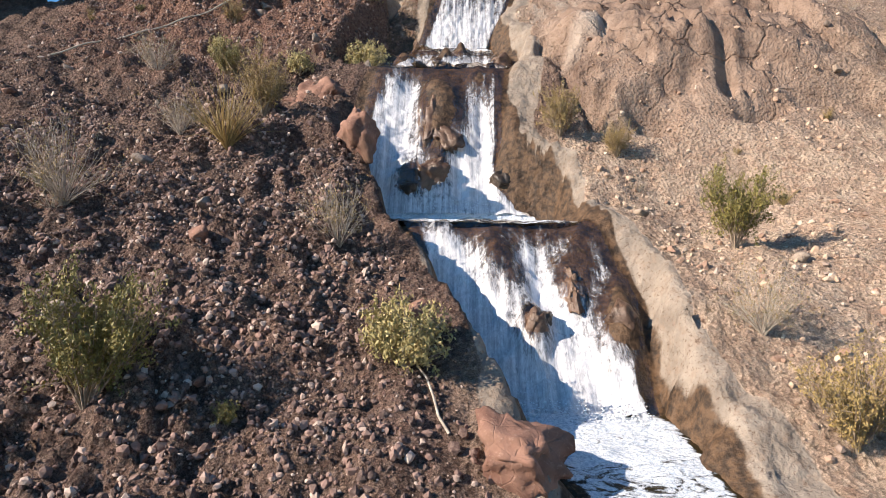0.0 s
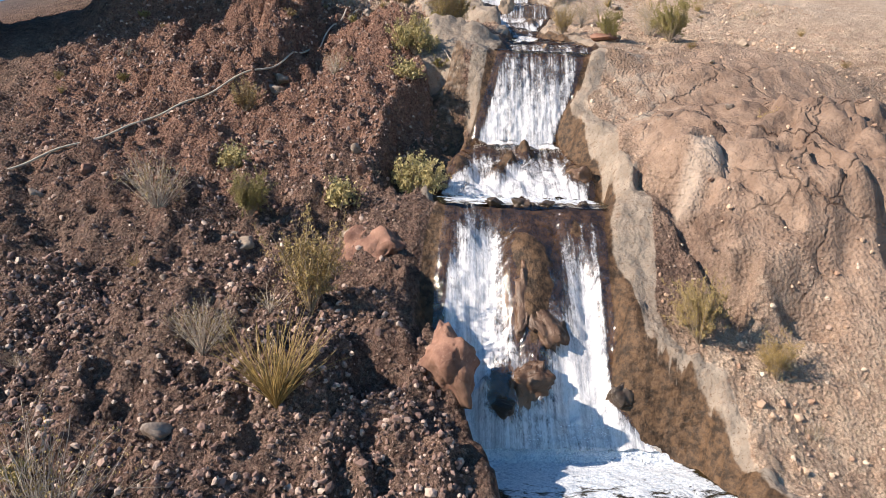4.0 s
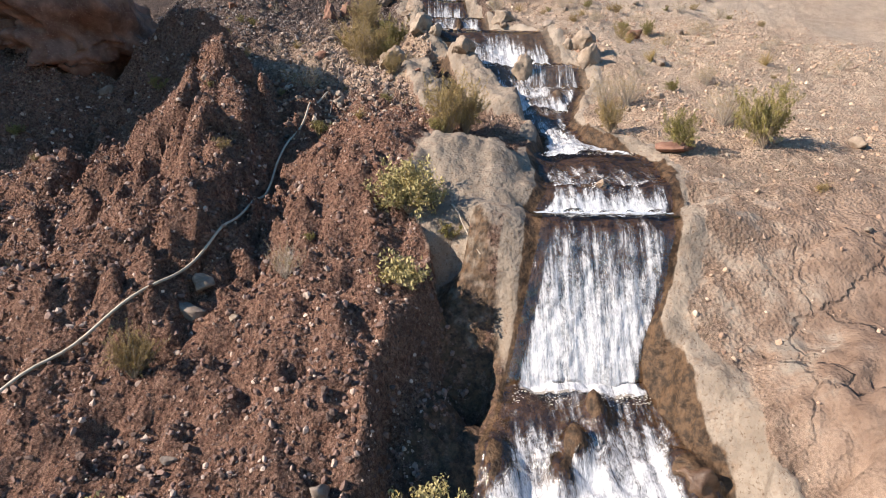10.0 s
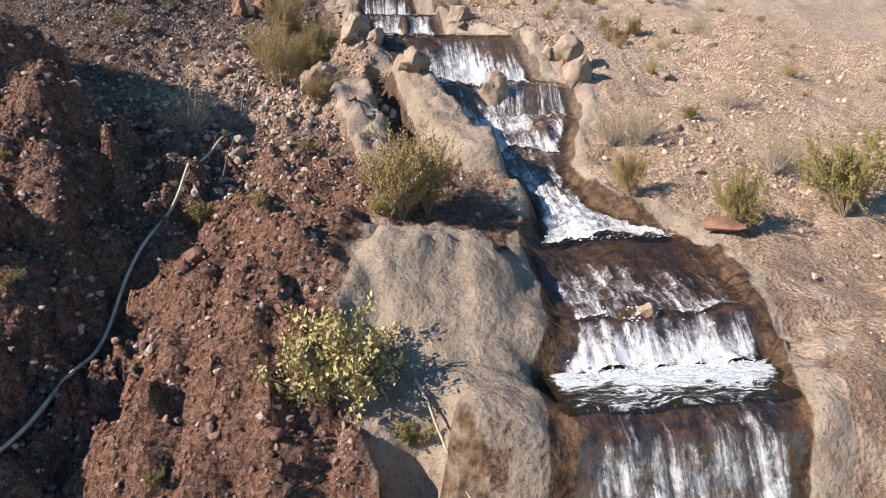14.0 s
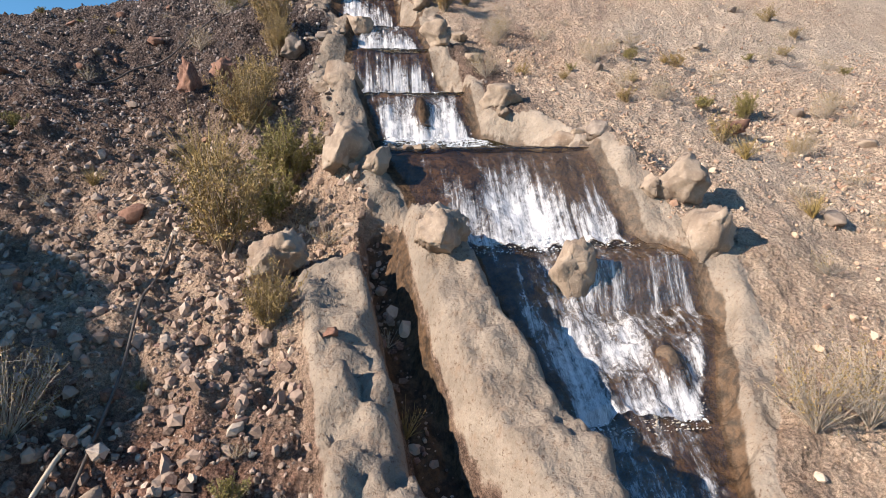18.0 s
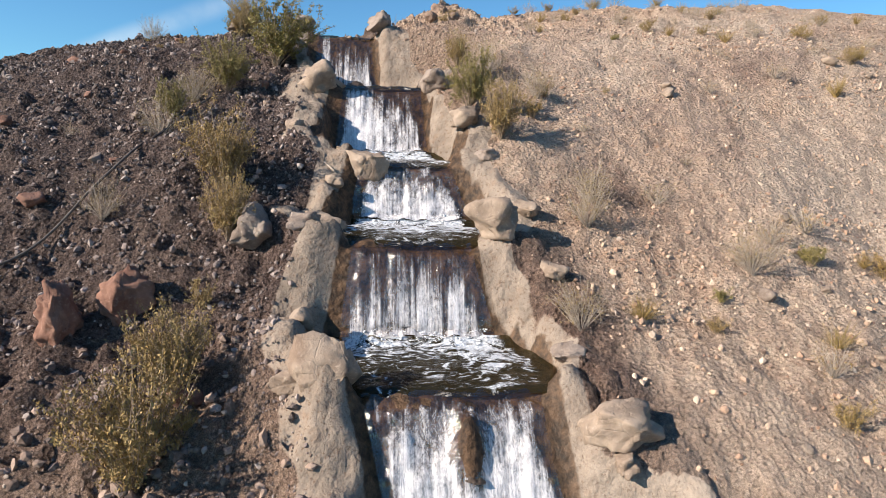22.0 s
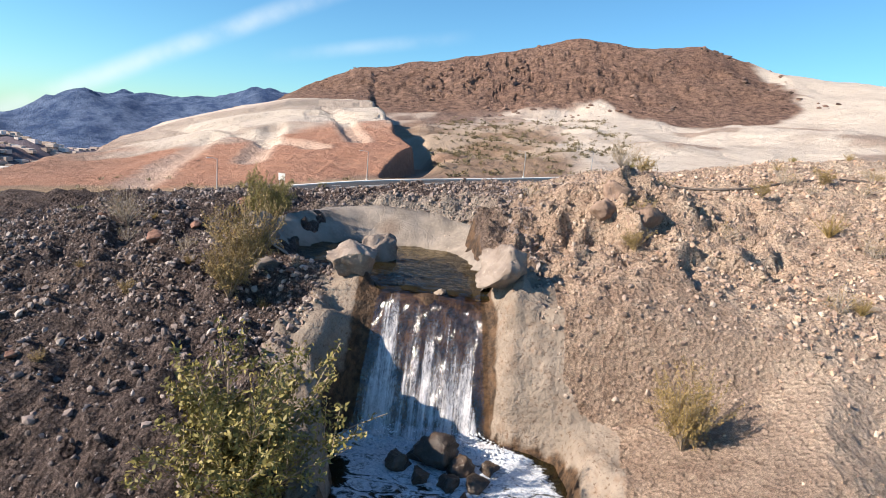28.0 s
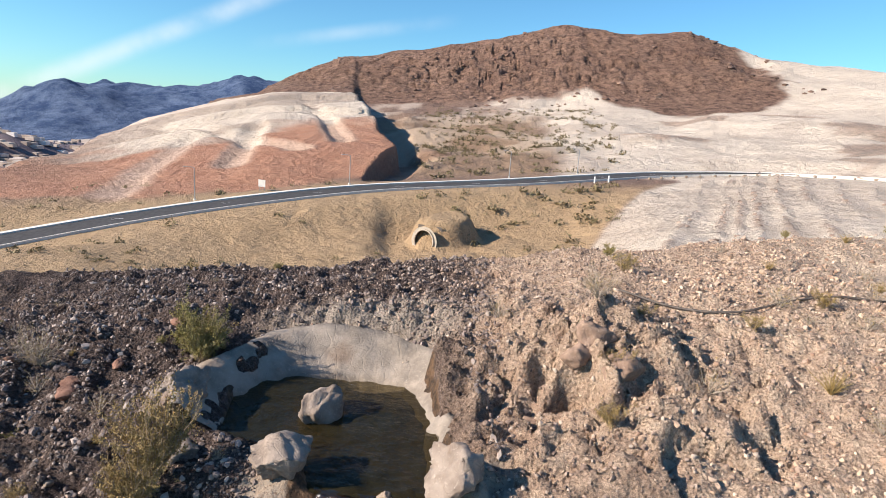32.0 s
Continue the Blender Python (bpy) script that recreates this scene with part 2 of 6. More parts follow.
    nrm = k.bump(k.noise(0.22, 9, 0.8), k.attr("brown"), 3.0, nrm)
    return k.done(col, k.mix(wet, (0.9, 0.9, 0.9), (0.62, 0.62, 0.62)), nrm, Specular_IOR_Level=0.25)


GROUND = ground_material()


def rock_material(name, lo, hi, speck, rough=0.88):
    k = Tree(name)
    r = k.add("ObjectInfo").outputs["Random"]
    v = k.add("VectorMath", operation="ADD")
    k.put(k.place(), v.inputs[0])
    comb = k.add("CombineXYZ")
    k.put(k.math("MULTIPLY", r, 37.0), comb.inputs[0])
    k.put(comb.outputs[0], v.inputs[1])
    p = v.outputs[0]
    big, fine = k.noise(2.5, 6, 0.6, p), k.noise(17, 7, 0.7, p)
    col = k.mix(k.ramp(big, 0.3, 0.7), lo, hi)
    col = k.mix(k.ramp(fine, 0.52, 0.78), col, speck)
    col = k.mix(k.math("MULTIPLY", k.ramp(k.noise(1.1, 3, 0.5, p), 0.55, 0.75), 0.5), col, (0.14, 0.085, 0.055))
    crack = k.ramp(k.voronoi(3.2, "DISTANCE_TO_EDGE", p), 0.0, 0.035)
    nrm = k.bump(fine, 0.7, 0.03, k.bump(k.math("MULTIPLY", crack, 0.5), 0.35, 0.03))
    return k.done(col, rough, nrm)


TAN_ROCK = rock_material("tan_rock", (0.20, 0.150, 0.112), (0.36, 0.285, 0.22), (0.45, 0.37, 0.30))
RED_ROCK = rock_material("red_rock", (0.12, 0.055, 0.038), (0.27, 0.145, 0.102), (0.36, 0.235, 0.175))
GREY_ROCK = rock_material("grey_rock", (0.16, 0.122, 0.098), (0.29, 0.238, 0.20), (0.40, 0.34, 0.29))
BROWN_ROCK = rock_material("brown_rock", (0.17, 0.11, 0.08), (0.31, 0.215, 0.16), (0.40, 0.30, 0.23))
WET_BROWN = rock_material("wet_brown_rock", (0.060, 0.034, 0.022), (0.15, 0.088, 0.055), (0.20, 0.125, 0.085), 0.35)
WET_ROCK = rock_material("wet_rock", (0.035, 0.026, 0.020), (0.09, 0.062, 0.042), (0.13, 0.10, 0.08), 0.3)


def scree_material(name, a, b, c):
    k = Tree(name)
    r = k.add("NewGeometry").outputs["Random Per Island"]
    col = k.mix(k.ramp(r, 0.0, 0.7), a, b)
    col = k.mix(k.ramp(r, 0.72, 0.98), col, c)
    fine = k.noise(30, 5, 0.7)
    col = k.mix(k.math("MULTIPLY", k.ramp(fine, 0.4, 0.7), 0.45), col, (0.34, 0.25, 0.20))
    return k.done(col, 0.9, k.bump(fine, 0.6, 0.02))


SCREE_DARK = scree_material("dark_scree", (0.045, 0.026, 0.023), (0.22, 0.132, 0.108), (0.50, 0.39, 0.325))
SCREE_GREY = scree_material("grey_scree", (0.048, 0.040, 0.040), (0.195, 0.158, 0.148), (0.42, 0.36, 0.325))
SCREE_MID = scree_material("brown_scree", (0.12, 0.082, 0.064), (0.35, 0.258, 0.202), (0.47, 0.385, 0.315))
SCREE_TAN = scree_material("tan_scree", (0.26, 0.155, 0.105), (0.50, 0.36, 0.255), (0.64, 0.51, 0.39))


def water_fall_material():
    """White strands over thin clear water; u runs across, v down the fall, in metres."""
    k = Tree("falling_water")
    uv = k.add("Attribute", attribute_name="run").outputs["Vector"]
    strand = k.noise(1.0, 4, 0.6, k.stretch(uv, 13.0, 0.55, 1.0), 0.5)
    fine = k.noise(1.0, 4, 0.75, k.stretch(uv, 46.0, 7.0, 1.0), 0.4)
    blot = k.noise(1.0, 6, 0.7, k.stretch(uv, 4.2, 2.6, 1.0), 0.8)
    column = k.noise(1.0, 3, 0.5, k.stretch(uv, 5.0, 0.2, 1.0), 0.5)
    spray = k.noise(1.0, 5, 0.8, k.stretch(uv, 24.0, 13.0, 1.0), 0.6)
    white = k.math("ADD", k.math("ADD", k.math("MULTIPLY", strand, 0.46), k.math("MULTIPLY", column, 0.24)), k.math("ADD", k.math("MULTIPLY", fine, 0.20), k.math("MULTIPLY", blot, 0.24)))
    white = k.math("ADD", white, k.math("MULTIPLY", spray, 0.16))
    frothy = k.math("ADD", k.math("ADD", k.math("MULTIPLY", blot, 0.56), k.math("MULTIPLY", spray, 0.34)), k.math("ADD", k.math("MULTIPLY", strand, 0.22), k.math("MULTIPLY", column, 0.18)))
    part_froth = k.math("MULTIPLY", k.attr("froth"), 0.8)
    white = k.math("ADD", k.math("MULTIPLY", white, k.math("SUBTRACT", 1.0, part_froth)), k.math("MULTIPLY", frothy, part_froth))
    white = k.math("ADD", white, k.math("MULTIPLY", k.math("SUBTRACT", k.attr("foam"), 0.5), 0.52))
    m = k.math("MULTIPLY", k.ramp(white, 0.56, 0.82), k.ramp(k.attr("foam"), 0.02, 0.22))
    clear = k.add("BsdfTransparent")
    clear.inputs["Color"].default_value = (0.80, 0.74, 0.66, 1)
    gloss = k.add("BsdfGlossy")
    gloss.inputs["Roughness"].default_value = 0.12
    nrm = k.bump(k.math("ADD", k.math("MULTIPLY", strand, 1.5), fine), 0.35, 0.03)
    k.put(nrm, gloss.inputs["Normal"])
    thin = k.add("MixShader")
    thin.inputs[0].default_value = 0.10
    k.put(clear.outputs[0], thin.inputs[1]), k.put(gloss.outputs[0], thin.inputs[2])
    both = k.add("MixShader")
    k.put(k.math("MULTIPLY", m, 0.95), both.inputs[0])
    k.put(thin.outputs[0], both.inputs[1]), k.put(k.bsdf.outputs[0], both.inputs[2])
    k.put(both.outputs[0], k.out.inputs["Surface"])
    return k.done(k.mix(k.ramp(k.math("ADD", k.math("MULTIPLY", spray, 0.5), k.math("MULTIPLY", strand, 0.5)), 0.36, 0.62), (0.36, 0.37, 0.40), (0.74, 0.73, 0.75)), 0.45, nrm)


def pool_material():
    """Dark clear water, rippled, with drifting foam."""
    k = Tree("pool_water")
    p = k.place()
    rip = k.noise(1.0, 3, 0.5, k.stretch(p, 5, 9, 1), 0.7)
    swirl = k.noise(1.0, 7, 0.6, k.stretch(p, 2.4, 4.4, 1), 2.6)
    fine = k.noise(24, 5, 0.7, p, 0.8)
    white = k.math("ADD", k.math("ADD", k.math("MULTIPLY", swirl, 0.88), k.math("MULTIPLY", fine, 0.2)), k.math("MULTIPLY", k.math("SUBTRACT", k.attr("foam"), 0.5), 0.48))
    m = k.ramp(white, 0.49, 0.66)
    nrm = k.bump(rip, 0.55, 0.06, k.bump(fine, k.math("ADD", 0.12, k.math("MULTIPLY", m, 0.6)), 0.03))
    clear = k.add("BsdfTransparent")
    clear.inputs["Color"].default_value = (0.60, 0.52, 0.34, 1)
    dark = k.mix(k.noise(1.3, 4), (0.012, 0.014, 0.008), (0.040, 0.031, 0.014))
    k.done(k.mix(m, dark, k.mix(k.ramp(fine, 0.32, 0.62), (0.34, 0.41, 0.50), (0.76, 0.78, 0.81))), k.mix(m, (0.07, 0.07, 0.07), (0.5, 0.5, 0.5)), nrm, IOR=1.33)
    both = k.add("MixShader")
    k.put(k.math("ADD", 0.62, k.math("MULTIPLY", m, 0.36)), both.inputs[0])
    k.put(clear.outputs[0], both.inputs[1]), k.put(k.bsdf.outputs[0], both.inputs[2])
    k.put(both.outputs[0], k.out.inputs["Surface"])
    return k.mat


FALL_WATER, POOL_WATER = water_fall_material(), pool_material()


def plain_material(name, a, b, scale=6.0, rough=0.7, bump=0.3, metal=0.0):
    k = Tree(name)
    n = k.noise(scale, 6, 0.65)
    return k.done(k.mix(k.ramp(n, 0.3, 0.7), a, b), rough, k.bump(n, bump, 0.02), Metallic=metal)


def leaf_material(name, a, b):
    k = Tree(name)
    r = k.add("NewGeometry").outputs["Random Per Island"]
    o = k.add("ObjectInfo").outputs["Random"]
    col = k.mix(r, a, b)
    col = k.mix(k.math("MULTIPLY", o, 0.35), col, (0.30, 0.24, 0.10))
    return k.done(col, 0.65)


FOAM = plain_material("foam", (0.66, 0.69, 0.73), (0.82, 0.83, 0.85), 20, 0.5, 0.5)
GREEN_LEAF = leaf_material("creosote_leaf", (0.09, 0.082, 0.02), (0.27, 0.22, 0.055))
PALE_LEAF = leaf_material("brittlebush_leaf", (0.24, 0.20, 0.075), (0.46, 0.38, 0.17))
DRY_LEAF = leaf_material("dry_leaf", (0.17, 0.112, 0.034), (0.36, 0.245, 0.085))
TWIG = plain_material("twig", (0.16, 0.115, 0.08), (0.34, 0.27, 0.20), 12, 0.85)
GREY_TWIG = plain_material("grey_twig", (0.24, 0.19, 0.15), (0.46, 0.40, 0.33), 12, 0.85)
HOSE = plain_material("faded_hose", (0.36, 0.30, 0.23), (0.52, 0.46, 0.37), 9, 0.6)
BLACK_PIPE = plain_material("dark_pipe", (0.05, 0.04, 0.035), (0.12, 0.10, 0.085), 9, 0.6)
ASPHALT = plain_material("asphalt", (0.045, 0.045, 0.048), (0.075, 0.075, 0.078), 2, 0.85)
ASPHALT.node_tree.nodes["Principled BSDF"].inputs["Specular IOR Level"].default_value = 0.08
KERB = plain_material("pale_kerb", (0.55, 0.53, 0.49), (0.70, 0.68, 0.64), 3, 0.8)
STEEL = plain_material("grey_steel", (0.30, 0.30, 0.30), (0.42, 0.42, 0.42), 8, 0.45, 0.1, 0.6)
CULVERT_CONCRETE = plain_material("culvert_concrete", (0.30, 0.26, 0.21), (0.44, 0.39, 0.32), 2, 0.85)
SIGN_WHITE = plain_material("white_board", (0.74, 0.74, 0.72), (0.84, 0.84, 0.82), 3, 0.6, 0.05)

RIM_CONCRETE = rock_material("rim_concrete", (0.19, 0.16, 0.132), (0.31, 0.265, 0.222), (0.38, 0.33, 0.285))

# ---- the hill, the channel in it and the country behind: one sheet ----
def lattice(ix, iy, seed):
    n = (ix.astype(np.int64) * 374761393 + iy.astype(np.int64) * 668265263 + seed * 1442695041) & 0x7FFFFFFF
    n = ((n ^ (n >> 13)) * 1274126177) & 0x7FFFFFFF
    return ((n ^ (n >> 16)) & 0xFFFF) / 65535.0


def vnoise(x, y, seed=0):
    """Smooth noise, 0 to 1."""
    x0, y0 = np.floor(x), np.floor(y)
    u, v = x - x0, y - y0
    u, v = u * u * u * (u * (6 * u - 15) + 10), v * v * v * (v * (6 * v - 15) + 10)
    a, b = lattice(x0, y0, seed), lattice(x0 + 1, y0, seed)
    c, d = lattice(x0, y0 + 1, seed), lattice(x0 + 1, y0 + 1, seed)
    return (a * (1 - u) + b * u) * (1 - v) + (c * (1 - u) + d * u) * v


def fbm(x, y, scale, octaves=4, seed=0, gain=0.5):
    """Layered noise, about -1 to 1."""
    out, amp, total = 0.0, 1.0, 0.0
    for n in range(octaves):
        out = out + amp * (2 * vnoise(x * scale + 17.3 * n, y * scale - 9.1 * n, seed + n) - 1)
        total += amp
        amp, scale = amp * gain, scale * 2.03
    return out / total * 1.6


def ridged(x, y, scale, octaves=4, seed=0):
    out, amp, total = 0.0, 1.0, 0.0
    for n in range(octaves):
        out = out + amp * (1 - np.abs(2 * vnoise(x * scale + 7.7 * n, y * scale + 3.1 * n, seed + n) - 1))
        total += amp
        amp, scale = amp * 0.5, scale * 2.1
    return out / total


def step(v, lo, hi):
    s = np.clip((v - lo) / (hi - lo), 0, 1)
    return s * s * (3 - 2 * s)


def blocks(x, y, scale, seed=0):
    """Broken rock: a height for each block, 0 to 1, and the closeness to its cracks."""
    x, y = x * scale, y * scale
    x, y = x + 0.35 * fbm(x, y, 1.3, 2, seed + 5), y + 0.35 * fbm(x, y, 1.3, 2, seed + 6)
    x0, y0 = np.floor(x), np.floor(y)
    first, second, tall = np.full(np.shape(x), 9.0), np.full(np.shape(x), 9.0), np.zeros(np.shape(x))
    for i in (-1, 0, 1):
        for j in (-1, 0, 1):
            px, py = x0 + i + lattice(x0 + i, y0 + j, seed), y0 + j + lattice(x0 + i, y0 + j, seed + 1)
            d = np.hypot(x - px, y - py)
            lean = (lattice(x0 + i, y0 + j, seed + 3) - 0.5) * (x - px) + (lattice(x0 + i, y0 + j, seed + 4) - 0.5) * (y - py)
            near = d < first
            second = np.where(near, first, np.minimum(second, d))
            tall = np.where(near, lattice(x0 + i, y0 + j, seed + 2) + 0.9 * lean, tall)
            first = np.where(near, d, first)
    return tall, step(second - first, 0.16, 0.0)


def bell(x, y, cx, cy, rx, ry, turn=0.0, power=2.0):
    c, s = math.cos(radians(turn)), math.sin(radians(turn))
    u, v = ((x - cx) * c + (y - cy) * s) / rx, (-(x - cx) * s + (y - cy) * c) / ry
    return np.exp(-((u * u + v * v) ** (power / 2)))


# the way of the water, from the foot of the hill up: y, level, its two sides
FLOW_Y = (-40, -5, 0, 3, 5.5, 7.3, 8.6, 9.7, 10, 11.7, 12.1, 13.2, 14.1, 14.5, 15.7, 16.2, 17.4, 17.7, 18.45, 18.75, 19.8, 20.1, 21, 21.9, 22.6, 23.4, 24.6, 25.7, 26.9, 27.8, 28.2,
          29.4, 29.75, 31, 31.8, 32.2, 32.75, 33, 33.6, 34.3, 34.6, 35, 35.3, 35.9, 36.5, 36.75, 37.1, 37.4, 37.95, 38.6, 38.9, 39.9, 40.3, 41.5, 43.6, 43.9, 44.7, 45, 45.6, 46, 47.2, 47.8, 48.2)
FLOW_Z = (-14, -6, -2.4, 0.3, 2, 2.4, 3.6, 4.85, 4.98, 5.1, 5.7, 7.8, 9.1, 9.22, 9.4, 9.8, 10.7, 10.9, 13.45, 13.65, 13.72, 14.2, 14.5, 15, 15.2, 15.5, 16.1, 16.7, 17.6, 18.45, 18.7,
          20.05, 20.25, 20.341, 20.4, 20.65, 21.6, 21.76, 21.802, 21.85, 22, 23.1, 23.28, 23.32, 23.36, 23.5, 24.3, 24.42, 24.457, 24.5, 24.7, 25.95, 26.15, 26.186, 26.25, 26.4, 27.95, 28.1, 28.1, 28.1, 28.1, 28.1, 28.1)
FLOW_L = (6, 4, 2.8, 2.1, 1.4, 0.8, 0, -0.65, -0.75, -1.3, -1.95, -1.9, -1.7, -1.7, -1.9, -1.7, -1.1, -1, -0.3, -0.2, -0.1, 0.2, 0.25, 0.3, 0.7, 0.9, 0.7, 0.4, 0.1, -0.2, -0.8,
          -1.45, -1.6, -1.6, -1.55, -1.5, -1.75, -1.8, -2.2, -2.15, -2.15, -2, -2, -2.6, -2.1, -2.1, -1.95, -1.95, -2.7, -2.5, -2.5, -2.4, -2.4, -3.0, -3.65, -3.5, -3.4, -3.4, -3.6, -5.0, -5.25, -4.95, -4.85)
FLOW_R = (9, 6, 4.2, 3.3, 2.8, 2.6, 2.75, 2.4, 2.3, 1.9, 1.1, 1.15, 1.3, 1.4, 1.6, 1.75, 1.4, 1.2, 2, 2.1, 2.6, 2.65, 2.9, 3, 2.6, 1.9, 1.8, 2.2, 2.9, 2.75, 2.2,
          2.05, 2.05, 1.9, 1.3, 0.5, 0.35, 0.4, 0.6, 0.3, 0.1, -0.2, -0.2, 0.35, 0, 0, -0.3, -0.3, -0.05, -0.4, -0.6, -0.7, -0.7, -0.45, -0.9, -1.7, -1.9, -1.95, -1.95, -2, -2.3, -2.4, -2.5)


def flow(y):
    return [np.interp(y, FLOW_Y, v) for v in (FLOW_Z, FLOW_L, FLOW_R)]


def level(x, y):
    """The water's level; beside the parting boulder the right arm drops over a step of its own."""
    arm = np.interp(y, (25.7, 26.7, 27.15, 27.4, 28.0), (16.7, 17.5, 17.72, 18.46, 18.58))
    z = np.interp(y, FLOW_Y, FLOW_Z)
    return z + (arm - z) * step(x, 1.1, 1.4) * step(y, 25.7, 26.0) * step(y, 28.2, 27.9)


# rock humps in the bed of the falls: place, radii, height
HUMPS = ((-0.30, 13.15, 0.50, 0.55, 0.46), (-0.40, 12.55, 0.34, 0.30, 0.30), (-0.80, 12.15, 0.32, 0.20, 0.26), (1.10, 12.2, 0.24, 0.30, 0.30), (0.75, 13.0, 0.16, 0.5, -0.12), (-1.3, 13.0, 0.35, 0.8, -0.14),
         (1.25, 8.2, 0.22, 0.28, 0.42), (2.45, 8.25, 0.26, 0.55, 0.34), (0.85, 9.1, 0.28, 0.40, 0.20), (1.95, 8.95, 0.38, 0.45, 0.24), (1.45, 9.2, 0.16, 0.5, -0.10), (0.2, 8.0, 0.32, 0.7, -0.14), (-0.1, 9.45, 0.3, 0.3, 0.12),
         (-0.15, 16.75, 0.20, 0.22, 0.38), (-0.45, 16.35, 0.20, 0.26, 0.30), (0.28, 17.2, 0.16, 0.20, 0.34), (1.35, 16.35, 0.32, 0.42, 0.34), (-1.35, 16.6, 0.22, 0.4, 0.26),
         (-0.55, 32.4, 0.17, 0.22, 0.45), (1.9, 26.2, 0.2, 0.25, 0.28), (0.6, 28.8, 0.5, 0.4, -0.1), (-0.3, 28.9, 0.35, 0.4, 0.12), (1.5, 28.9, 0.3, 0.4, 0.12))


def relief(x, y):
    """Uneven rock under the falls, which parts the water."""
    z = sum(h * bell(x, y, cx, cy, rx, ry, 0, 3) for cx, cy, rx, ry, h in HUMPS)
    rough = np.interp(y, (6.8, 7.5, 9.4, 10, 11.8, 12.2, 13.8, 14.4, 15.6, 16, 17.3, 17.7, 18.7, 20.3, 21, 22, 25, 25.8, 27.6, 28.1, 28.4, 29.4, 29.7), (0, 0.24, 0.22, 0, 0, 0.22, 0.22, 0, 0, 0.16, 0.14, 0.04, 0.02, 0.06, 0.12, 0.08, 0.10, 0.17, 0.17, 0.08, 0.13, 0.10, 0.015))
    return z + rough * fbm(x, y * 0.55, 1.25, 3, 233)


# pale concrete ribs and the wet gully beside the split run
RIB = ((-1.0, 27.9), (-0.75, 26.6), (-0.45, 25.5), (0.05, 24.3))
RIB_LEFT = ((-2.35, 27.2), (-2.1, 26.0), (-1.9, 24.6), (-1.6, 23.6))
GULLY = ((-1.6, 28.3), (-1.5, 27.0), (-1.35, 26.0), (-1.15, 25.0), (-0.8, 24.2))
# the deep cleft between the slope and the main curtain
CLEFT = ((-1.75, 18.5), (-1.5, 18.0), (-1.6, 17.4), (-2.2, 16.5), (-2.5, 15.5))


def hill(x, y):
    """The bare hillside, without the channel."""
    z = np.interp(y, (-60, -20, -5, 0, 5, 10, 14, 18, 22, 26, 30, 34, 38, 42, 45, 48.5, 51, 54.2, 57, 62, 70),
                  (-15, -11, -5.5, -2.2, 1.8, 5.6, 8.9, 12.3, 15.1, 17.4, 19.9, 22.4, 25.0, 27.2, 28.4, 29.2, 29.3, 29.35, 28.2, 23.5, 19.5))
    up = step(y, 34, 48)
    z = z + 0.11 * np.clip(x, -14, 10) * up - 0.0065 * np.clip(-3 - x, 0, 30) ** 2 * (1 - 0.5 * up)
    z = z + step(y, 45.5, 49) * step(y, 58, 52) * (0.25 * step(-x, 6.5, 9.5) + 0.25 * step(x, -1.5, 1.5))
    # the red outcrops beside the stream
    z = z + 0.8 * step(x + 0.45 * fbm(x, y, 0.7, 4, 17), -5.8, -6.6) * step(x, -9.5, -7.0) * step(y, 16.5, 18.5) * step(y, 25.6, 24.2)
    z = z + 0.75 * bell(x, y, -7.0, 22.3, 1.0, 1.7, 8, 4) + 1.9 * bell(x, y, -8.6, 24.9, 1.4, 1.5, 0, 4)
    z = z + 2.1 * bell(x, y, -12.4, 25.2, 2.0, 2.4, 10, 4) - 0.35 * bell(x, y, -5.1, 21.5, 0.55, 3.2, -8)
    # the tall ridge beside the slope that shades the dark crag, and the lower ground beside the upper falls
    z = z + (26.6 - z) * bell(x, y, -20.5, 22.3, 2.4, 4.4, 0, 8)
    z = z - 0.6 * step(x, -1.0, -2.4) * step(x, -9.5, -6.5) * step(y, 26.8, 29.0) * step(y, 37.5, 35.0) - 0.45 * step(x, 5.0, 7.5) * step(y, 29.0, 33.0) * step(y, 40, 36)
    z = z + 0.65 * bell(x, y, -1.0, 20.6, 0.9, 1.2, 0, 3) + 0.85 * bell(x, y, -3.0, 20.9, 1.5, 1.6, 0, 3) + 0.5 * bell(x, y, -3.6, 17.2, 1.6, 2.2)
    foot = 12.6 + 0.55 * fbm(x, 0 * x, 0.55, 3, 19) + 0.9 * step(x, 3.6, 2.4)
    z = z + 0.8 * step(y - foot, 0.0, 0.35) * step(y, 17.5, 14.0) * step(x, 2.2, 3.2) * step(x, 12.5, 10.5) + 0.8 * bell(x, y, 6.4, 15.1, 4.6, 2.3, 0, 5) - 1.0 * bell(x, y, 4.6, 10.6, 3.0, 1.2)
    z = z + 0.9 * bell(x, y, 5.8, 18.9, 4.6, 1.5, 0, 4)
    z = z - 0.75 * bell(x, y, -3.5, 48.9, 2.1, 0.75, 0, 4)
    z = z + 0.55 * bell(x, y, 0.4, 47.7, 1.3, 0.8, 0, 3) - 0.5 * bell(x, y, -3.6, 13.3, 1.1, 1.0)
    return z


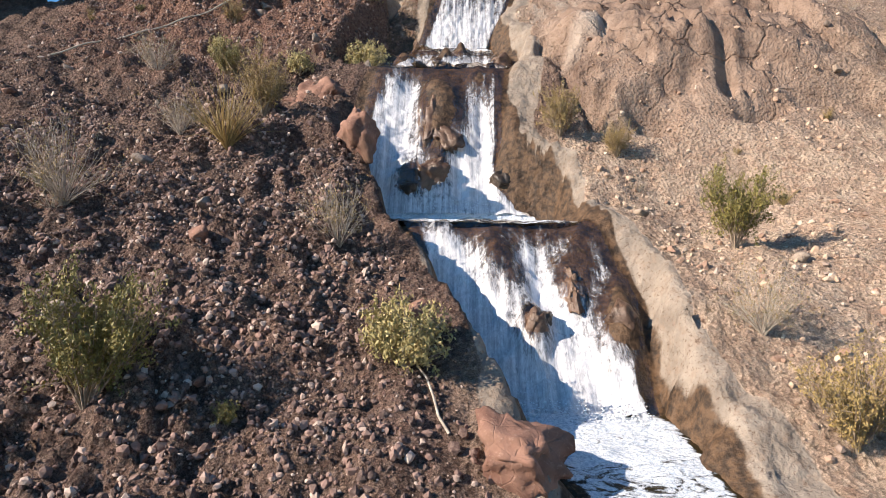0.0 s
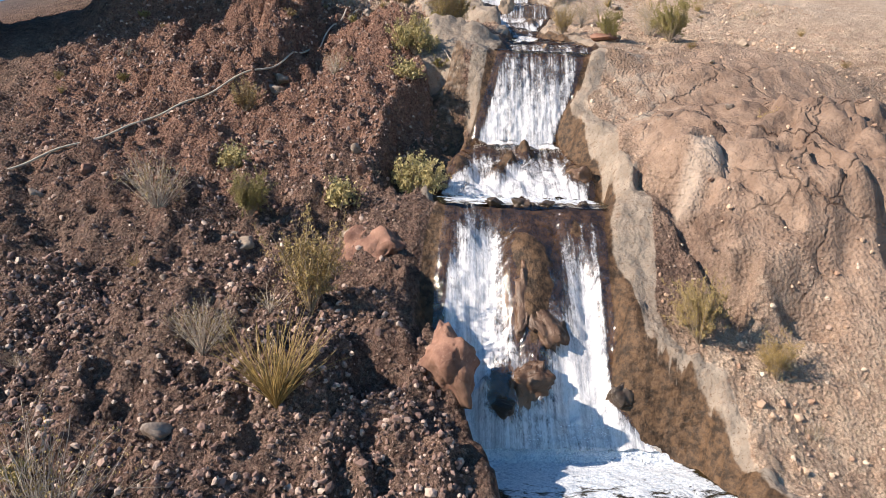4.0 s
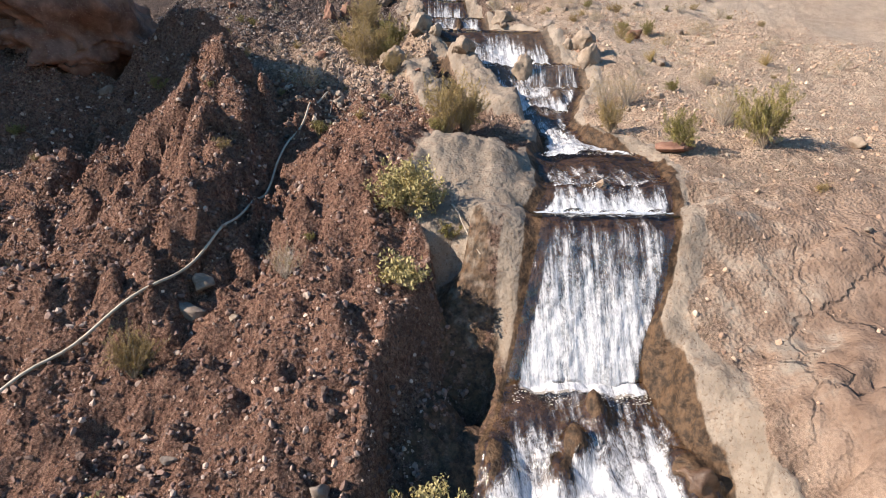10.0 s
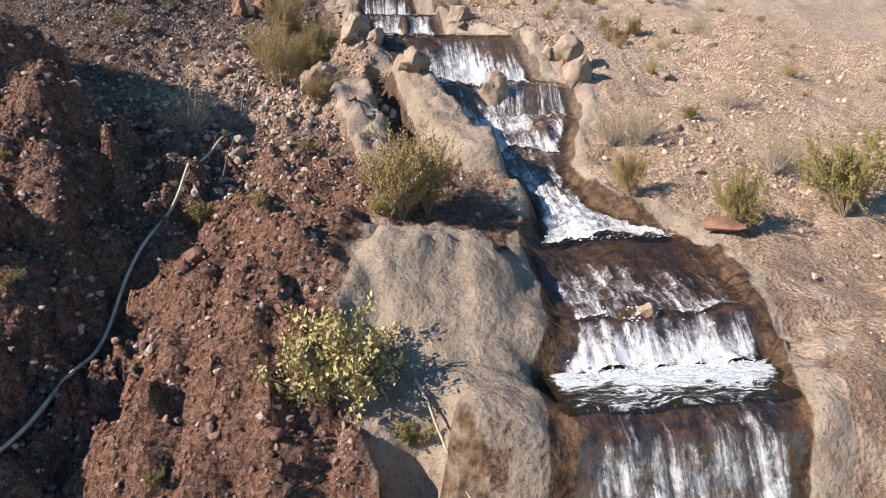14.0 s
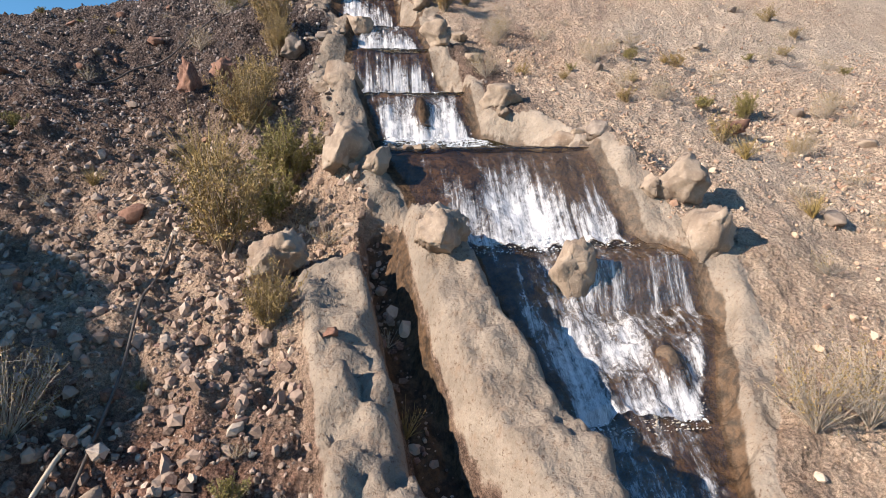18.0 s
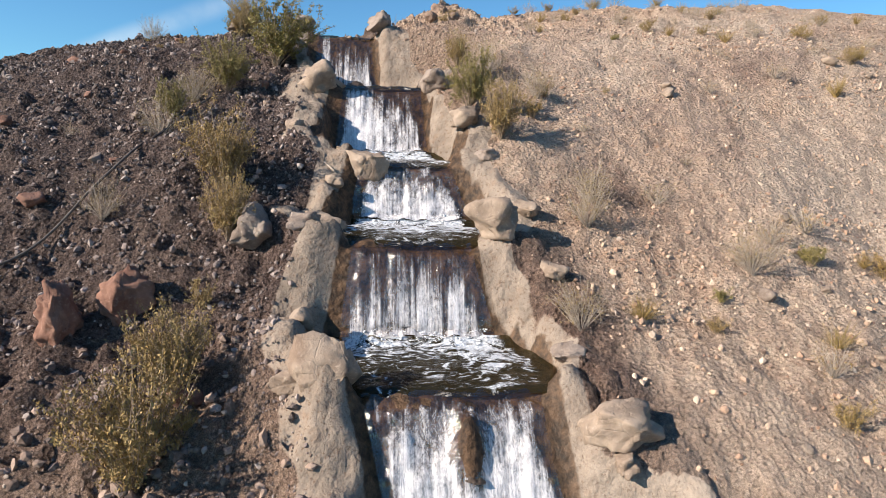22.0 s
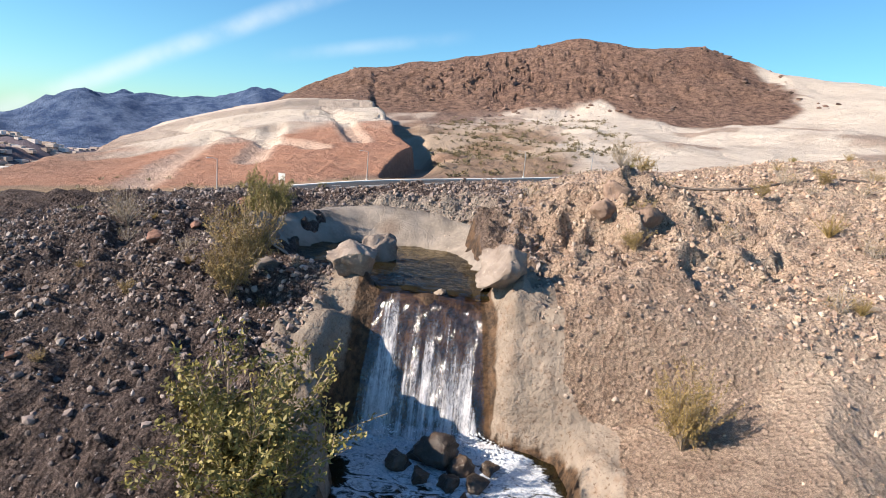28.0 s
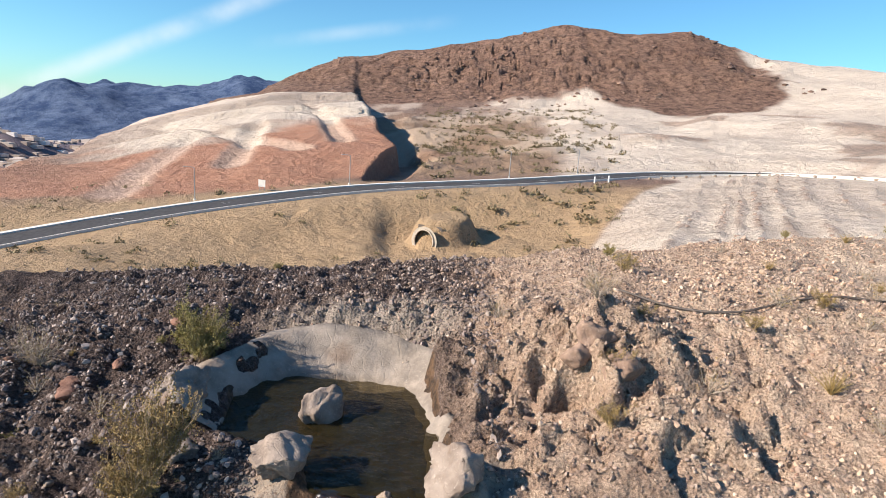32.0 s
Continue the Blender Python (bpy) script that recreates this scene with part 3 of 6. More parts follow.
# dark hollows under rock edges: place, radii, depth, turn
HOLLOWS = ((3.75, 14.75, 0.42, 0.14, 0.6, 10), (2.73, 14.1, 0.32, 0.14, 0.6, -20), (3.12, 13.75, 0.26, 0.13, 0.6, 15), (3.15, 13.2, 0.14, 0.3, 0.5, 20), (3.28, 12.6, 0.3, 0.16, 0.5, 30), (4.2, 12.35, 0.5, 0.14, 0.5, -10),
           (6.1, 12.95, 0.16, 0.35, 0.6, -25), (6.6, 12.4, 0.6, 0.16, 0.6, 12), (7.9, 12.6, 0.5, 0.16, 0.6, -10), (5.3, 13.7, 0.10, 0.6, 0.3, 25), (7.2, 14.2, 0.08, 0.8, 0.3, -20), (5.0, 14.6, 0.7, 0.08, 0.25, 15), (-2.75, 11.2, 0.5, 0.35, 0.6, 0), (-2.7, 13.5, 0.35, 0.3, 0.7, 0), (-2.75, 15.5, 0.35, 0.3, 0.7, 20),
           (-1.7, 17.9, 0.4, 0.6, 0.8, 15), (0.1, 46.8, 0.36, 0.28, 0.95, 20), (-0.35, 47.35, 0.2, 0.16, 0.5, 0), (4.1, 22.3, 0.4, 0.12, 0.25, 10), (2.2, 14.65, 0.10, 0.30, 0.45, -25), (2.36, 14.57, 0.28, 0.10, 0.4, -15), (2.68, 14.1, 0.10, 0.2, 0.4, 0), (1.72, 13.76, 0.10, 0.2, 0.35, 0), (3.3, 16.6, 0.4, 0.09, 0.25, -30), (4.4, 18.3, 0.5, 0.09, 0.25, 15), (5.2, 16.9, 0.10, 0.4, 0.3, 20), (3.9, 20.6, 0.5, 0.1, 0.2, 20))


def pad_edge(far):
    """Bearing of the graded pad's broken edge above the wash."""
    return np.interp(far, (84, 98, 121, 137, 160, 179, 240), (-10.4, -11.0, -7.8, -9.5, -9.9, -10.8, -12))


def furrows(x, y):
    """Graded ridges that run down the pale slope, and wheel tracks on the pad."""
    c = 0.92 * x - 0.40 * y + 0.5 * fbm(x, y, 0.08, 3, 120)
    lines = sum(np.exp(-((c - at) / w) ** 2) for at, w in ((-21.5, 0.7), (-18.2, 0.6), (-16.6, 0.5), (-14.8, 0.6), (-12.2, 0.5), (-8.8, 0.6), (-5.0, 0.7), (-1.0, 0.8)))
    return lines * step(y, 70, 80) * step(y, 150, 138) * (0.35 + 0.65 * step(fbm(x, y, 0.12, 3, 121), -0.4, 0.3))


def track_line(x, y, points, width):
    """How near a place is to a track along a few points, 0 to 1."""
    best = np.full(np.shape(x), 1e9)
    for (ax, ay), (bx, by) in zip(points[:-1], points[1:]):
        dx, dy = bx - ax, by - ay
        s = np.clip(((x - ax) * dx + (y - ay) * dy) / (dx * dx + dy * dy), 0, 1)
        best = np.minimum(best, np.hypot(x - ax - s * dx, y - ay - s * dy))
    return step(best, width, width * 0.55)


PAD_TRACKS = (((-46, 100), (-49.3, 108), (-57.3, 133), (-66, 168)), ((-44.3, 138), (-54.3, 176)), ((-36, 150), (-58, 168), (-100, 205)), ((-30, 160), (-45, 200), (-60, 230)))


def country(x, y):
    """The land behind the crest: wash, graded pads, brown hill, low plain, mountains."""
    far = np.hypot(x + 1.7, y - 38)
    az = np.degrees(np.arctan2(x + 1.7, y - 38))
    wash = np.interp(far, (0, 45, 70, 84, 95, 100, 150, 250, 330, 900), (19, 18.6, 19.4, 22.5, 23.9, 24.3, 27, 37, 47, 60))
    low = np.interp(far, (0, 45, 90, 150, 300, 600, 1500), (19, 18, 20, 12, -8, -18, -20))
    pad = np.interp(far, (0, 45, 84, 100, 115, 150, 200, 240, 290, 400, 700), (19, 18.5, 22.5, 25, 28.0, 33.0, 40, 44.5, 46, 54, 58))
    terrace = np.floor(far / 16 + 0.8 * fbm(x, y, 0.02, 3, 66)) % 2
    pad = pad + 1.3 * terrace * step(far, 140, 150) * step(far, 260, 230)
    for points in PAD_TRACKS:
        pad = pad - 1.1 * track_line(x, y, points, 2.6)
    flat = np.interp(far, (0, 40, 60, 100, 200, 330, 900), (25.0, 23.5, 22.6, 23.8, 30, 42, 45))
    flat = flat + 0.40 * furrows(x, y) + step(far, 130, 160) * 2.2 * fbm(x, y, 0.03, 4, 67)
    pad = 23 + (pad - 23) * np.interp(az, (-60, -46, -40, -35.4, -32.5, -29, -26.3, -23, -19.5), (0.12, 0.14, 0.2, 0.28, 0.42, 0.6, 0.735, 0.87, 1.0))
    end = np.interp(az, (-60, -42, -36, -30, -25, -20), (96, 125, 160, 235, 330, 800)) + 14 * fbm(x, y, 0.03, 3, 68)
    z = low + (pad - low) * step(far, end + 60, end)
    rim_az = pad_edge(far)
    z = z + (wash - z) * step(az, rim_az - 0.2, rim_az + 0.35 + 2.4 * step(far, 96, 84))
    ditch = step(az, rim_az, rim_az + 0.5) * step(az, rim_az + 4.2, rim_az + 2.6) * step(far, 94, 101) * step(far, 200, 165)
    z = z - (3.2 + 1.2 * fbm(x, y, 0.05, 2, 69)) * ditch
    z = z + step(far, 98, 110) * step(az, rim_az + 3, rim_az + 5) * step(az, 12, 8) * (1.3 * fbm(x, y, 0.06, 4, 122))
    z = z + (flat - z) * step(az, 9, 19)
    # the long brown hill and the pale ridge beside it: crest by bearing
    crest = np.tan(np.radians(np.interp(az, (-26, -21, -19.6, -17, -13.2, -6.2, 1, 7, 11.5, 17.6, 19.3, 23.4, 28, 33, 45), (0, 2.2, 3.2, 4.7, 6.2, 6.7, 7.7, 8.3, 7.9, 7.7, 6.9, 5.3, 4.3, 3.7, 3.2)))) * 430 + 32.8
    crest = crest + 2.5 * fbm(x, y, 0.02, 4, 61)
    slope = step(far, 270, 440) * (0.80 + 0.20 * step(far, 270, 350)) * step(far, 900, 480)
    lift = np.maximum(crest - z, 0) * slope * step(az, -25, -19)
    rock = step(lift, 3, 10) * step(az, 28, 25)
    z = z + lift * (1 + 0.10 * (ridged(x, y, 0.018, 4, 63) - 0.6) * step(far, 440, 400))
    ledge, gap = blocks(x, y * 1.6, 0.07, 131)
    z = z + rock * (4.2 * (ridged(x, y, 0.035, 5, 123) - 0.62) + 2.4 * (ledge - 0.5) - 1.6 * gap + 0.9 * fbm(x, y, 0.2, 3, 124)) * step(far, 425, 370)
    # the mountains across the plain
    peaks = np.tan(np.radians(np.interp(az, (-70, -44, -40.8, -38.3, -35.5, -34.3, -32.9, -31.2, -28.5, -25.3, -22.1, -19.4, -8), (1.2, 1.2, 1.3, 2.5, 3.4, 3.0, 3.5, 3.2, 3.1, 3.5, 3.9, 4.0, 3.9)))) * 2900 + 32.8
    worn = ridged(x, y, 1 / 420, 6, 43)
    rise = step(far, 2100, 2900) * (0.45 + 0.55 * step(far, 2400, 2950)) * (0.60 + 0.60 * worn)
    z = z + np.maximum(peaks + 26 * fbm(x, y, 1 / 260, 5, 44, 0.6) - z, 0) * rise * step(-az, 2, 9)
    z = z + 75 * step(far, 700, 1000) * step(far, 1900, 1400) * ridged(x, y, 1 / 300, 5, 47) ** 2 * step(-az, 14, 20) * step(far - 22 * (az + 42), 980, 1100)
    z = z + step(far, 50, 90) * 0.5 * fbm(x, y, 0.06, 4, 60) + 0.12 * fbm(x, y, 0.5, 3, 62)
    z = z + 2.9 * bell(x, y, -5.0, 106.2, 3.6, 4.6, -24, 8)
    return z + 0.068 * (x + 1.7)


ROAD_LINE = np.array([(-66, 76, 19.4), (-57, 87, 20.3), (-50, 95, 21.0), (-42.4, 102.5, 22.2), (-30.7, 111, 23.3), (-17.3, 120.8, 24.0), (3.9, 129, 24.0), (30, 146, 24.0), (50, 149, 24.0), (63, 138, 24.0), (76, 122, 24.0)], float)


def road_near(x, y):
    """Distance to the road's middle, and the road's height there."""
    best, z = np.full(np.shape(x), 1e9), np.zeros(np.shape(x))
    for a, b in zip(ROAD_SMOOTH[:-1], ROAD_SMOOTH[1:]):
        d = b[:2] - a[:2]
        s = np.clip(((x - a[0]) * d[0] + (y - a[1]) * d[1]) / (d @ d), 0, 1)
        r = np.hypot(x - a[0] - s * d[0], y - a[1] - s * d[1])
        z = np.where(r < best, a[2] + s * (b[2] - a[2]), z)
        best = np.minimum(best, r)
    return best, z


rs = np.r_[0, np.cumsum(np.hypot(*np.diff(ROAD_LINE[:, :2], axis=0).T))]
ROAD_SMOOTH = np.stack([np.interp(np.arange(0, rs[-1], 3.0), rs, ROAD_LINE[:, n]) for n in range(3)], 1)
for _ in range(5):
    ROAD_SMOOTH[1:-1] = (ROAD_SMOOTH[:-2] + ROAD_SMOOTH[1:-1] + ROAD_SMOOTH[2:]) / 3
ROAD_SMOOTH[:, 2] += 0.068 * (ROAD_SMOOTH[:, 0] + 1.7)


def surface(x, y):
    """Height of the ground and the masks of what lies there."""
    wz, xl, xr = flow(y)
    wz = level(x, y)
    out = np.maximum(xl - x, x - xr)                      # beyond the water's side
    near = step(np.hypot(np.maximum(np.abs(x) - 12, 0), np.clip(y - 50, 0, None)), 16, 0)
    inside_y = step(y, 48.75, 48.4)
    h = hill(x, y)
    h = h + near * (0.22 * fbm(x, y, 0.28, 3, 1) + 0.07 * fbm(x, y, 1.6, 4, 5) + 0.035 * fbm(x, y, 6.0, 3, 6))
    calm = 1 - 0.55 * bell(x, y, -1.3, 20.4, 1.35, 2.3, 0, 4)      # the smooth grey shoulder beside the curtain
    rough_l = step(x, 1.0, -2.5) * calm
    h = h + near * rough_l * ((0.20 + 0.16 * step(y, 27, 24)) * (ridged(x, y, 0.8, 5, 9) - 0.55) + (0.10 + 0.10 * step(y, 27, 24)) * fbm(x, y, 2.2, 4, 11) + 0.10 * fbm(x, y, 5.5, 3, 12))
    out_r, out_l, out_t = bell(x, y, 6.2, 14.3, 4.8, 2.0, 0, 6), bell(x, y, -7.6, 21.5, 3.6, 4.4, 0, 4), bell(x, y, 0.9, 47.0, 2.6, 2.0, 0, 4)
    tall, crack = blocks(x, y, 0.95, 101)
    tall2, crack2 = blocks(x, y, 2.6, 111)
    firm = np.minimum(0.5 * out_r + out_l + 0.8 * out_t, 1) * calm
    h = h + near * firm * (0.66 * (tall - 0.5) - 0.28 * crack + 0.20 * (tall2 - 0.5) - 0.06 * crack2)
    broken = np.clip(0.25 + 0.75 * fbm(x, y, 0.35, 3, 119), 0, 1) * step(np.abs(x - 1), 0.2, 2.0)
    h = h + near * (1 - firm) * broken * (0.12 * (tall2 - 0.5) - 0.05 * crack2) * step(out, 0.5, 1.4)
    crag = bell(x, y, -8.5, 22.5, 4.0, 4.5, 0, 4) + 0.2 * bell(x, y, -1.2, 20.6, 1.0, 1.4) + 0.8 * bell(x, y, -3.6, 20.8, 1.6, 1.9) + 0.15 * bell(x, y, 4.8, 14.6, 2.6, 2.0) + 1.0 * bell(x, y, 0.5, 47.2, 1.9, 1.5)
    h = h + near * np.minimum(crag, 1) * (0.55 * (ridged(x, y, 0.55, 5, 14) - 0.6) + 0.16 * fbm(x, y, 2.4, 4, 16))
    h = h + near * out_l * (0.20 * (ridged(x, y, 1.7, 3, 160) - 0.6) + 0.13 * (ridged(x, y, 3.6, 2, 161) - 0.6))
    h = h + near * step(x, 2.0, 4.0) * step(y, 24, 29) * (0.10 * (ridged(x, y, 0.9, 4, 163) - 0.6) + 0.05 * fbm(x, y, 3.5, 3, 164))
    facet, split = blocks(x + 0.4 * y, 0.8 * y, 0.62, 171)
    h = h + near * out_r * (0.50 * (facet - 0.5) - 0.26 * split)
    for cx, cy, rx0, ry0, deep, turned in HOLLOWS:
        h = h - deep * bell(x, y, cx, cy, rx0, ry0, turned, 4)
    upper, left = step(y, 27.5, 29.5) * (0.35 + 0.65 * step(y, 41, 38.5)) * step(y, 46, 43.5), step(x, 0.5 * (xl + xr) + 0.1, 0.5 * (xl + xr) - 0.1)
    lump, seam = blocks(x, y, 0.85, 151)
    rim = wz + 0.16 + 0.12 * fbm(x, y, 0.8, 4, 21) + upper * ((0.16 + 0.12 * left) * lump - 0.10 * seam + 0.10 * left)
    soft = step(y, 39.5, 40.8) * step(y, 44.6, 43.6) * step(x, 0.5 * (xl + xr), xr)
    h = h + (np.minimum(h, wz + 0.30 + 0.42 * np.clip(out, 0, 9)) - h) * soft
    bank = np.maximum(h, rim)
    wide = 2.2 - upper * (0.75 + 0.1 * left)
    h = h + (bank - h) * step(out + 0.25 * fbm(x, y, 0.7, 3, 153), wide, wide - 0.75 - 0.6 * (1 - upper)) * inside_y
    h = h + inside_y * step(out, 1.5, 0.4) * ((0.10 + 0.05 * upper) * (tall2 - 0.5) - 0.04 * crack2) * calm
    h = h + 0.14 * (ridged(x, y, 1.1, 5, 32) - 0.62) * step(out, 1.6, 0.5) * inside_y * calm
    h = h + 0.50 * track_line(x, y, RIB, 0.62) + 0.30 * track_line(x, y, RIB_LEFT, 0.6) - 0.45 * track_line(x, y, GULLY, 0.42)
    h = h - 0.95 * track_line(x + 0.45 * fbm(x, y, 0.9, 3, 181), y + 0.3 * fbm(x, y, 0.9, 3, 182), CLEFT, 0.72)
    # falls lie shallow on their bed, pools deeper
    slope = np.interp(y, FLOW_Y[1:], np.diff(FLOW_Z) / np.diff(FLOW_Y))
    bed = wz - 0.07 - 0.2 * step(slope, 0.6, 0.1) + 0.05 * fbm(x, y, 2.0, 3, 33)
    bed = bed + relief(x, y) + 0.08 * np.maximum(fbm(x, y, 1.1, 3, 36), 0) * step(slope, 0.7, 1.2)
    edge = out + 0.20 * fbm(x, y, 0.9, 4, 35) + 0.05 * fbm(x, y, 5.0, 3, 37)
    h_in = bed + (h - bed) * step(edge, -0.02, 0.42)
    h = h * (1 - inside_y) + h_in * inside_y
    c = country(x, y)
    beyond = step(y, 54.5, 61)
    side = step(np.abs(x), 60, 200)
    z = h * (1 - beyond) + c * beyond
    z = z * (1 - side * (1 - beyond)) + (-14.0) * side * (1 - beyond) * step(-y, -30, 60) + side * (1 - beyond) * step(y, -60, 30) * (z * 0.5 + 5)
    z = np.where(y < -20, np.minimum(z, -10), z)
    return z, out, inside_y, beyond, c


def spread(parts):
    """Coordinates from (from, to, step at from, step at to)."""
    out = [parts[0][0]]
    for a, b, s0, s1 in parts:
        while out[-1] < b - 1e-6:
            out.append(out[-1] + s0 + (s1 - s0) * (out[-1] - a) / (b - a))
        out[-1] = b
    return np.array(out)


def sheet(name, gx, gy, z, mat):
    X, Y = np.meshgrid(gx, gy)
    n, m = len(gx), len(gy)
    co = np.stack([X, Y, z], -1).reshape(-1, 3)
    i = (np.arange(m - 1)[:, None] * n + np.arange(n - 1)).ravel()
    quads = np.stack([i, i + 1, i + n + 1, i + n], 1)
    me = bpy.data.meshes.new(name)
    me.vertices.add(len(co)), me.loops.add(quads.size), me.polygons.add(len(quads))
    me.vertices.foreach_set("co", co.ravel().astype(np.float32))
    me.loops.foreach_set("vertex_index", quads.ravel().astype(np.int32))
    me.polygons.foreach_set("loop_start", np.arange(0, quads.size, 4, dtype=np.int32))
    me.polygons.foreach_set("use_smooth", np.ones(len(quads), dtype=bool))
    me.update()
    me.materials.append(mat)
    return new(name, me)


def mask(ob, name, values):
    a = ob.data.attributes.new(name, "FLOAT", "POINT")
    a.data.foreach_set("value", np.clip(values, 0, 1).ravel().astype(np.float32))


GX = spread([(-5000, -3800, 400, 130), (-3800, -2300, 90, 45), (-2300, -700, 36, 30), (-700, -220, 24, 6), (-220, -90, 4, 2), (-90, -12, 2, 0.14), (-12, -5, 0.12, 0.08), (-5, 5, 0.08, 0.08), (5, 14, 0.08, 0.2),
             (14, 60, 0.3, 0.8), (60, 110, 0.9, 2.5), (110, 220, 3, 4.5), (220, 600, 6, 40), (600, 5000, 200, 700)])
GY = spread([(-700, -40, 120, 12), (-40, -2, 3, 0.25), (-2, 6, 0.2, 0.09), (6, 48, 0.078, 0.078), (48, 55, 0.08, 0.25), (55, 150, 0.35, 0.9), (150, 240, 1, 2), (240, 470, 2, 2.8), (470, 1200, 5, 18), (1200, 3000, 22, 28), (3000, 5000, 40, 150)])
MX, MY = np.meshgrid(GX, GY)
MZ, OUT, IN_Y, BEYOND, _ = surface(MX, MY)
rows = (GY > 52) & (GY < 230)
cols = np.abs(GX) < 160
ROAD = np.full(MX.shape, 1e9)
box = np.ix_(rows, cols)
ROAD[box], road_z = road_near(MX[box], MY[box])
MZ[box] += (road_z - 0.12 - MZ[box]) * step(ROAD[box], 15, 6.8)
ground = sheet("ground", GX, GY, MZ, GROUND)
tagged(ground, "brown stony desert hillside with pale sand and graded land behind", "ground", kind="structure")
AZ = np.degrees(np.arctan2(MX + 1.7, MY - 38))
DIST = np.hypot(MX + 1.7, MY - 38)
OUT_R = bell(MX, MY, 6.2, 14.3, 4.8, 2.0, 0, 6)
TOP = step(MY, 43.5, 45.5) * step(MX, 9, 5)
mask(ground, "far", BEYOND)
sand = step(MX + 1.5 * fbm(MX, MY, 0.3, 3, 70), 0.5, 3.0) * (0.62 + 0.5 * step(MY, 19, 25) + 0.5 * step(MY, 12.5, 11.5)) + 0.85 * bell(MX, MY, -4.2, 28.3, 3.2, 4.6, 0, 4) + 0.6 * step(MY, 34, 38) * step(MX, -1.9, -0.6) * step(MX, 3.0, 1.0) + 0.4 * step(MY, 43.5, 46.5) * step(MX, -2.6, -1.2) * step(MX, 2.5, 0.5)
mask(ground, "sand", sand * (1 - BEYOND) * (1 - 0.1 * OUT_R) * (1 - 0.1 * TOP))
red = bell(MX, MY, -7, 21, 5.5, 6.0, 0, 4) + 0.25 * step(MX, 1, -1) * step(MY, 28, 24) + 0.32 * step(fbm(MX, MY, 0.22, 4, 72), 0.15, 0.6) * step(MX, 0, 3) * step(MY, 27, 32) + 0.28 * OUT_R + 0.3 * bell(MX, MY, 6.0, 18.5, 3.6, 3.6, 0, 4) + 0.3 * bell(MX, MY, 9, 40, 6, 5) + 0.7 * bell(MX, MY, -3, 20, 1.8, 3)
mask(ground, "grey", step(MY, 29, 38) * step(MX, -0.5, -2.5) * (1 - BEYOND))
mask(ground, "slab", bell(MX, MY, 5.9, 15.6, 3.9, 3.5, 0, 6) * step(MX, 1.8, 2.8))
mask(ground, "red", red * (1 - BEYOND))
conc_w = 0.55 + 0.25 * step(MY, 28, 30) * step(MX, -1.0, -1.6) + 0.45 * step(MY, 40, 41) * step(MX, -2.5, -1.5) + 0.4 * fbm(MX, MY, 0.5, 3, 71) - 0.15 * step(MY, 30, 34) * step(MX, -1.5, 0.0)
GULLY_M = track_line(MX, MY, GULLY, 0.36)
conc = step(OUT, conc_w + 0.35, conc_w - 0.1) * (1 - 0.9 * step(MY, 45.0, 45.8)) * (1 - 0.8 * step(MY, 15.5, 13.5) * step(MX, 0.0, -1.0)) * (1 - 0.95 * bell(MX, MY, -1.8, 16.9, 1.0, 1.7, 0, 4))
conc = np.maximum(conc, 0.47 * bell(MX, MY, 3.1, 18.4, 1.9, 4.4, 0, 4) + 0.75 * bell(MX, MY, -1.45, 20.1, 1.4, 2.3, 0, 4))
mask(ground, "conc", np.maximum(conc, np.maximum(track_line(MX, MY, RIB, 0.7), 0.8 * track_line(MX, MY, RIB_LEFT, 0.6))) * (1 - GULLY_M) * IN_Y)
# wet margins and gully; along CLEFT the dark tone also paints its shadow
mask(ground, "wet", np.maximum(step(OUT + 0.16 * fbm(MX, MY, 0.8, 3, 130), 0.40, 0.10), np.maximum(0.8 * GULLY_M, 0.55 * track_line(MX, MY, CLEFT, 0.7))) * IN_Y)
warp = 14 * fbm(MX, MY, 0.03, 5, 75, 0.6)
WAZ = AZ + 2.0 * fbm(MX, MY, 0.03, 5, 76, 0.6)
EDGE = pad_edge(DIST)
FOOT = np.interp(AZ, (3, 6, 9.5, 12, 14.5, 20, 24, 27), (292, 298, 315, 300, 285, 256, 285, 330))
hill_m = step(DIST + 1.0 * warp, FOOT - 8, FOOT + 6) * step(WAZ, -25, -21) * step(WAZ - 0.065 * (430 - DIST), 20.2, 18.8) * step(DIST, 1300, 1000)
pad_side = step(AZ, EDGE + 0.1, EDGE - 0.2)
stripes = step(fbm(MX * 0.35 + MY * 0.2, MY - MX * 0.5, 0.06, 3, 77), -0.1, 0.15)
TRACKS = sum(track_line(MX, MY, points, 4.0) for points in PAD_TRACKS) * (DIST < 330)
FURROWS = furrows(MX, MY)
# where the dry grass gives way to the pale graded slope
SAND_LINE = WAZ - 0.18 * (np.minimum(DIST, 102) - 67) - 11.5
pale_r = step(SAND_LINE, -0.6, 0.6) * step(DIST, 108, 104) + step(WAZ, 5.5, 9) * step(DIST, 104, 108)
orange = pad_side * step(DIST + warp, 88, 94) * step(DIST + 1.4 * warp, 152, 140) * step(WAZ, -70, -50)
mask(ground, "orange", BEYOND * orange)
pale = BEYOND * np.clip(pad_side * step(DIST + warp, 138, 150) * step(DIST, 330, 290) * (0.6 + 0.4 * stripes) * step(WAZ, -44, -32) + 0.45 * TRACKS * orange
                                      + pale_r * (0.78 + 0.22 * stripes) + 0.55 * step(AZ, EDGE, EDGE + 1) * step(DIST, 104, 112) * step(fbm(MX, MY, 0.05, 4, 128), -0.35, 0.3) + 0.8 * step(WAZ, 0, 5) * step(DIST + 2 * warp, 215, 240), 0, 1) * (1 - hill_m)
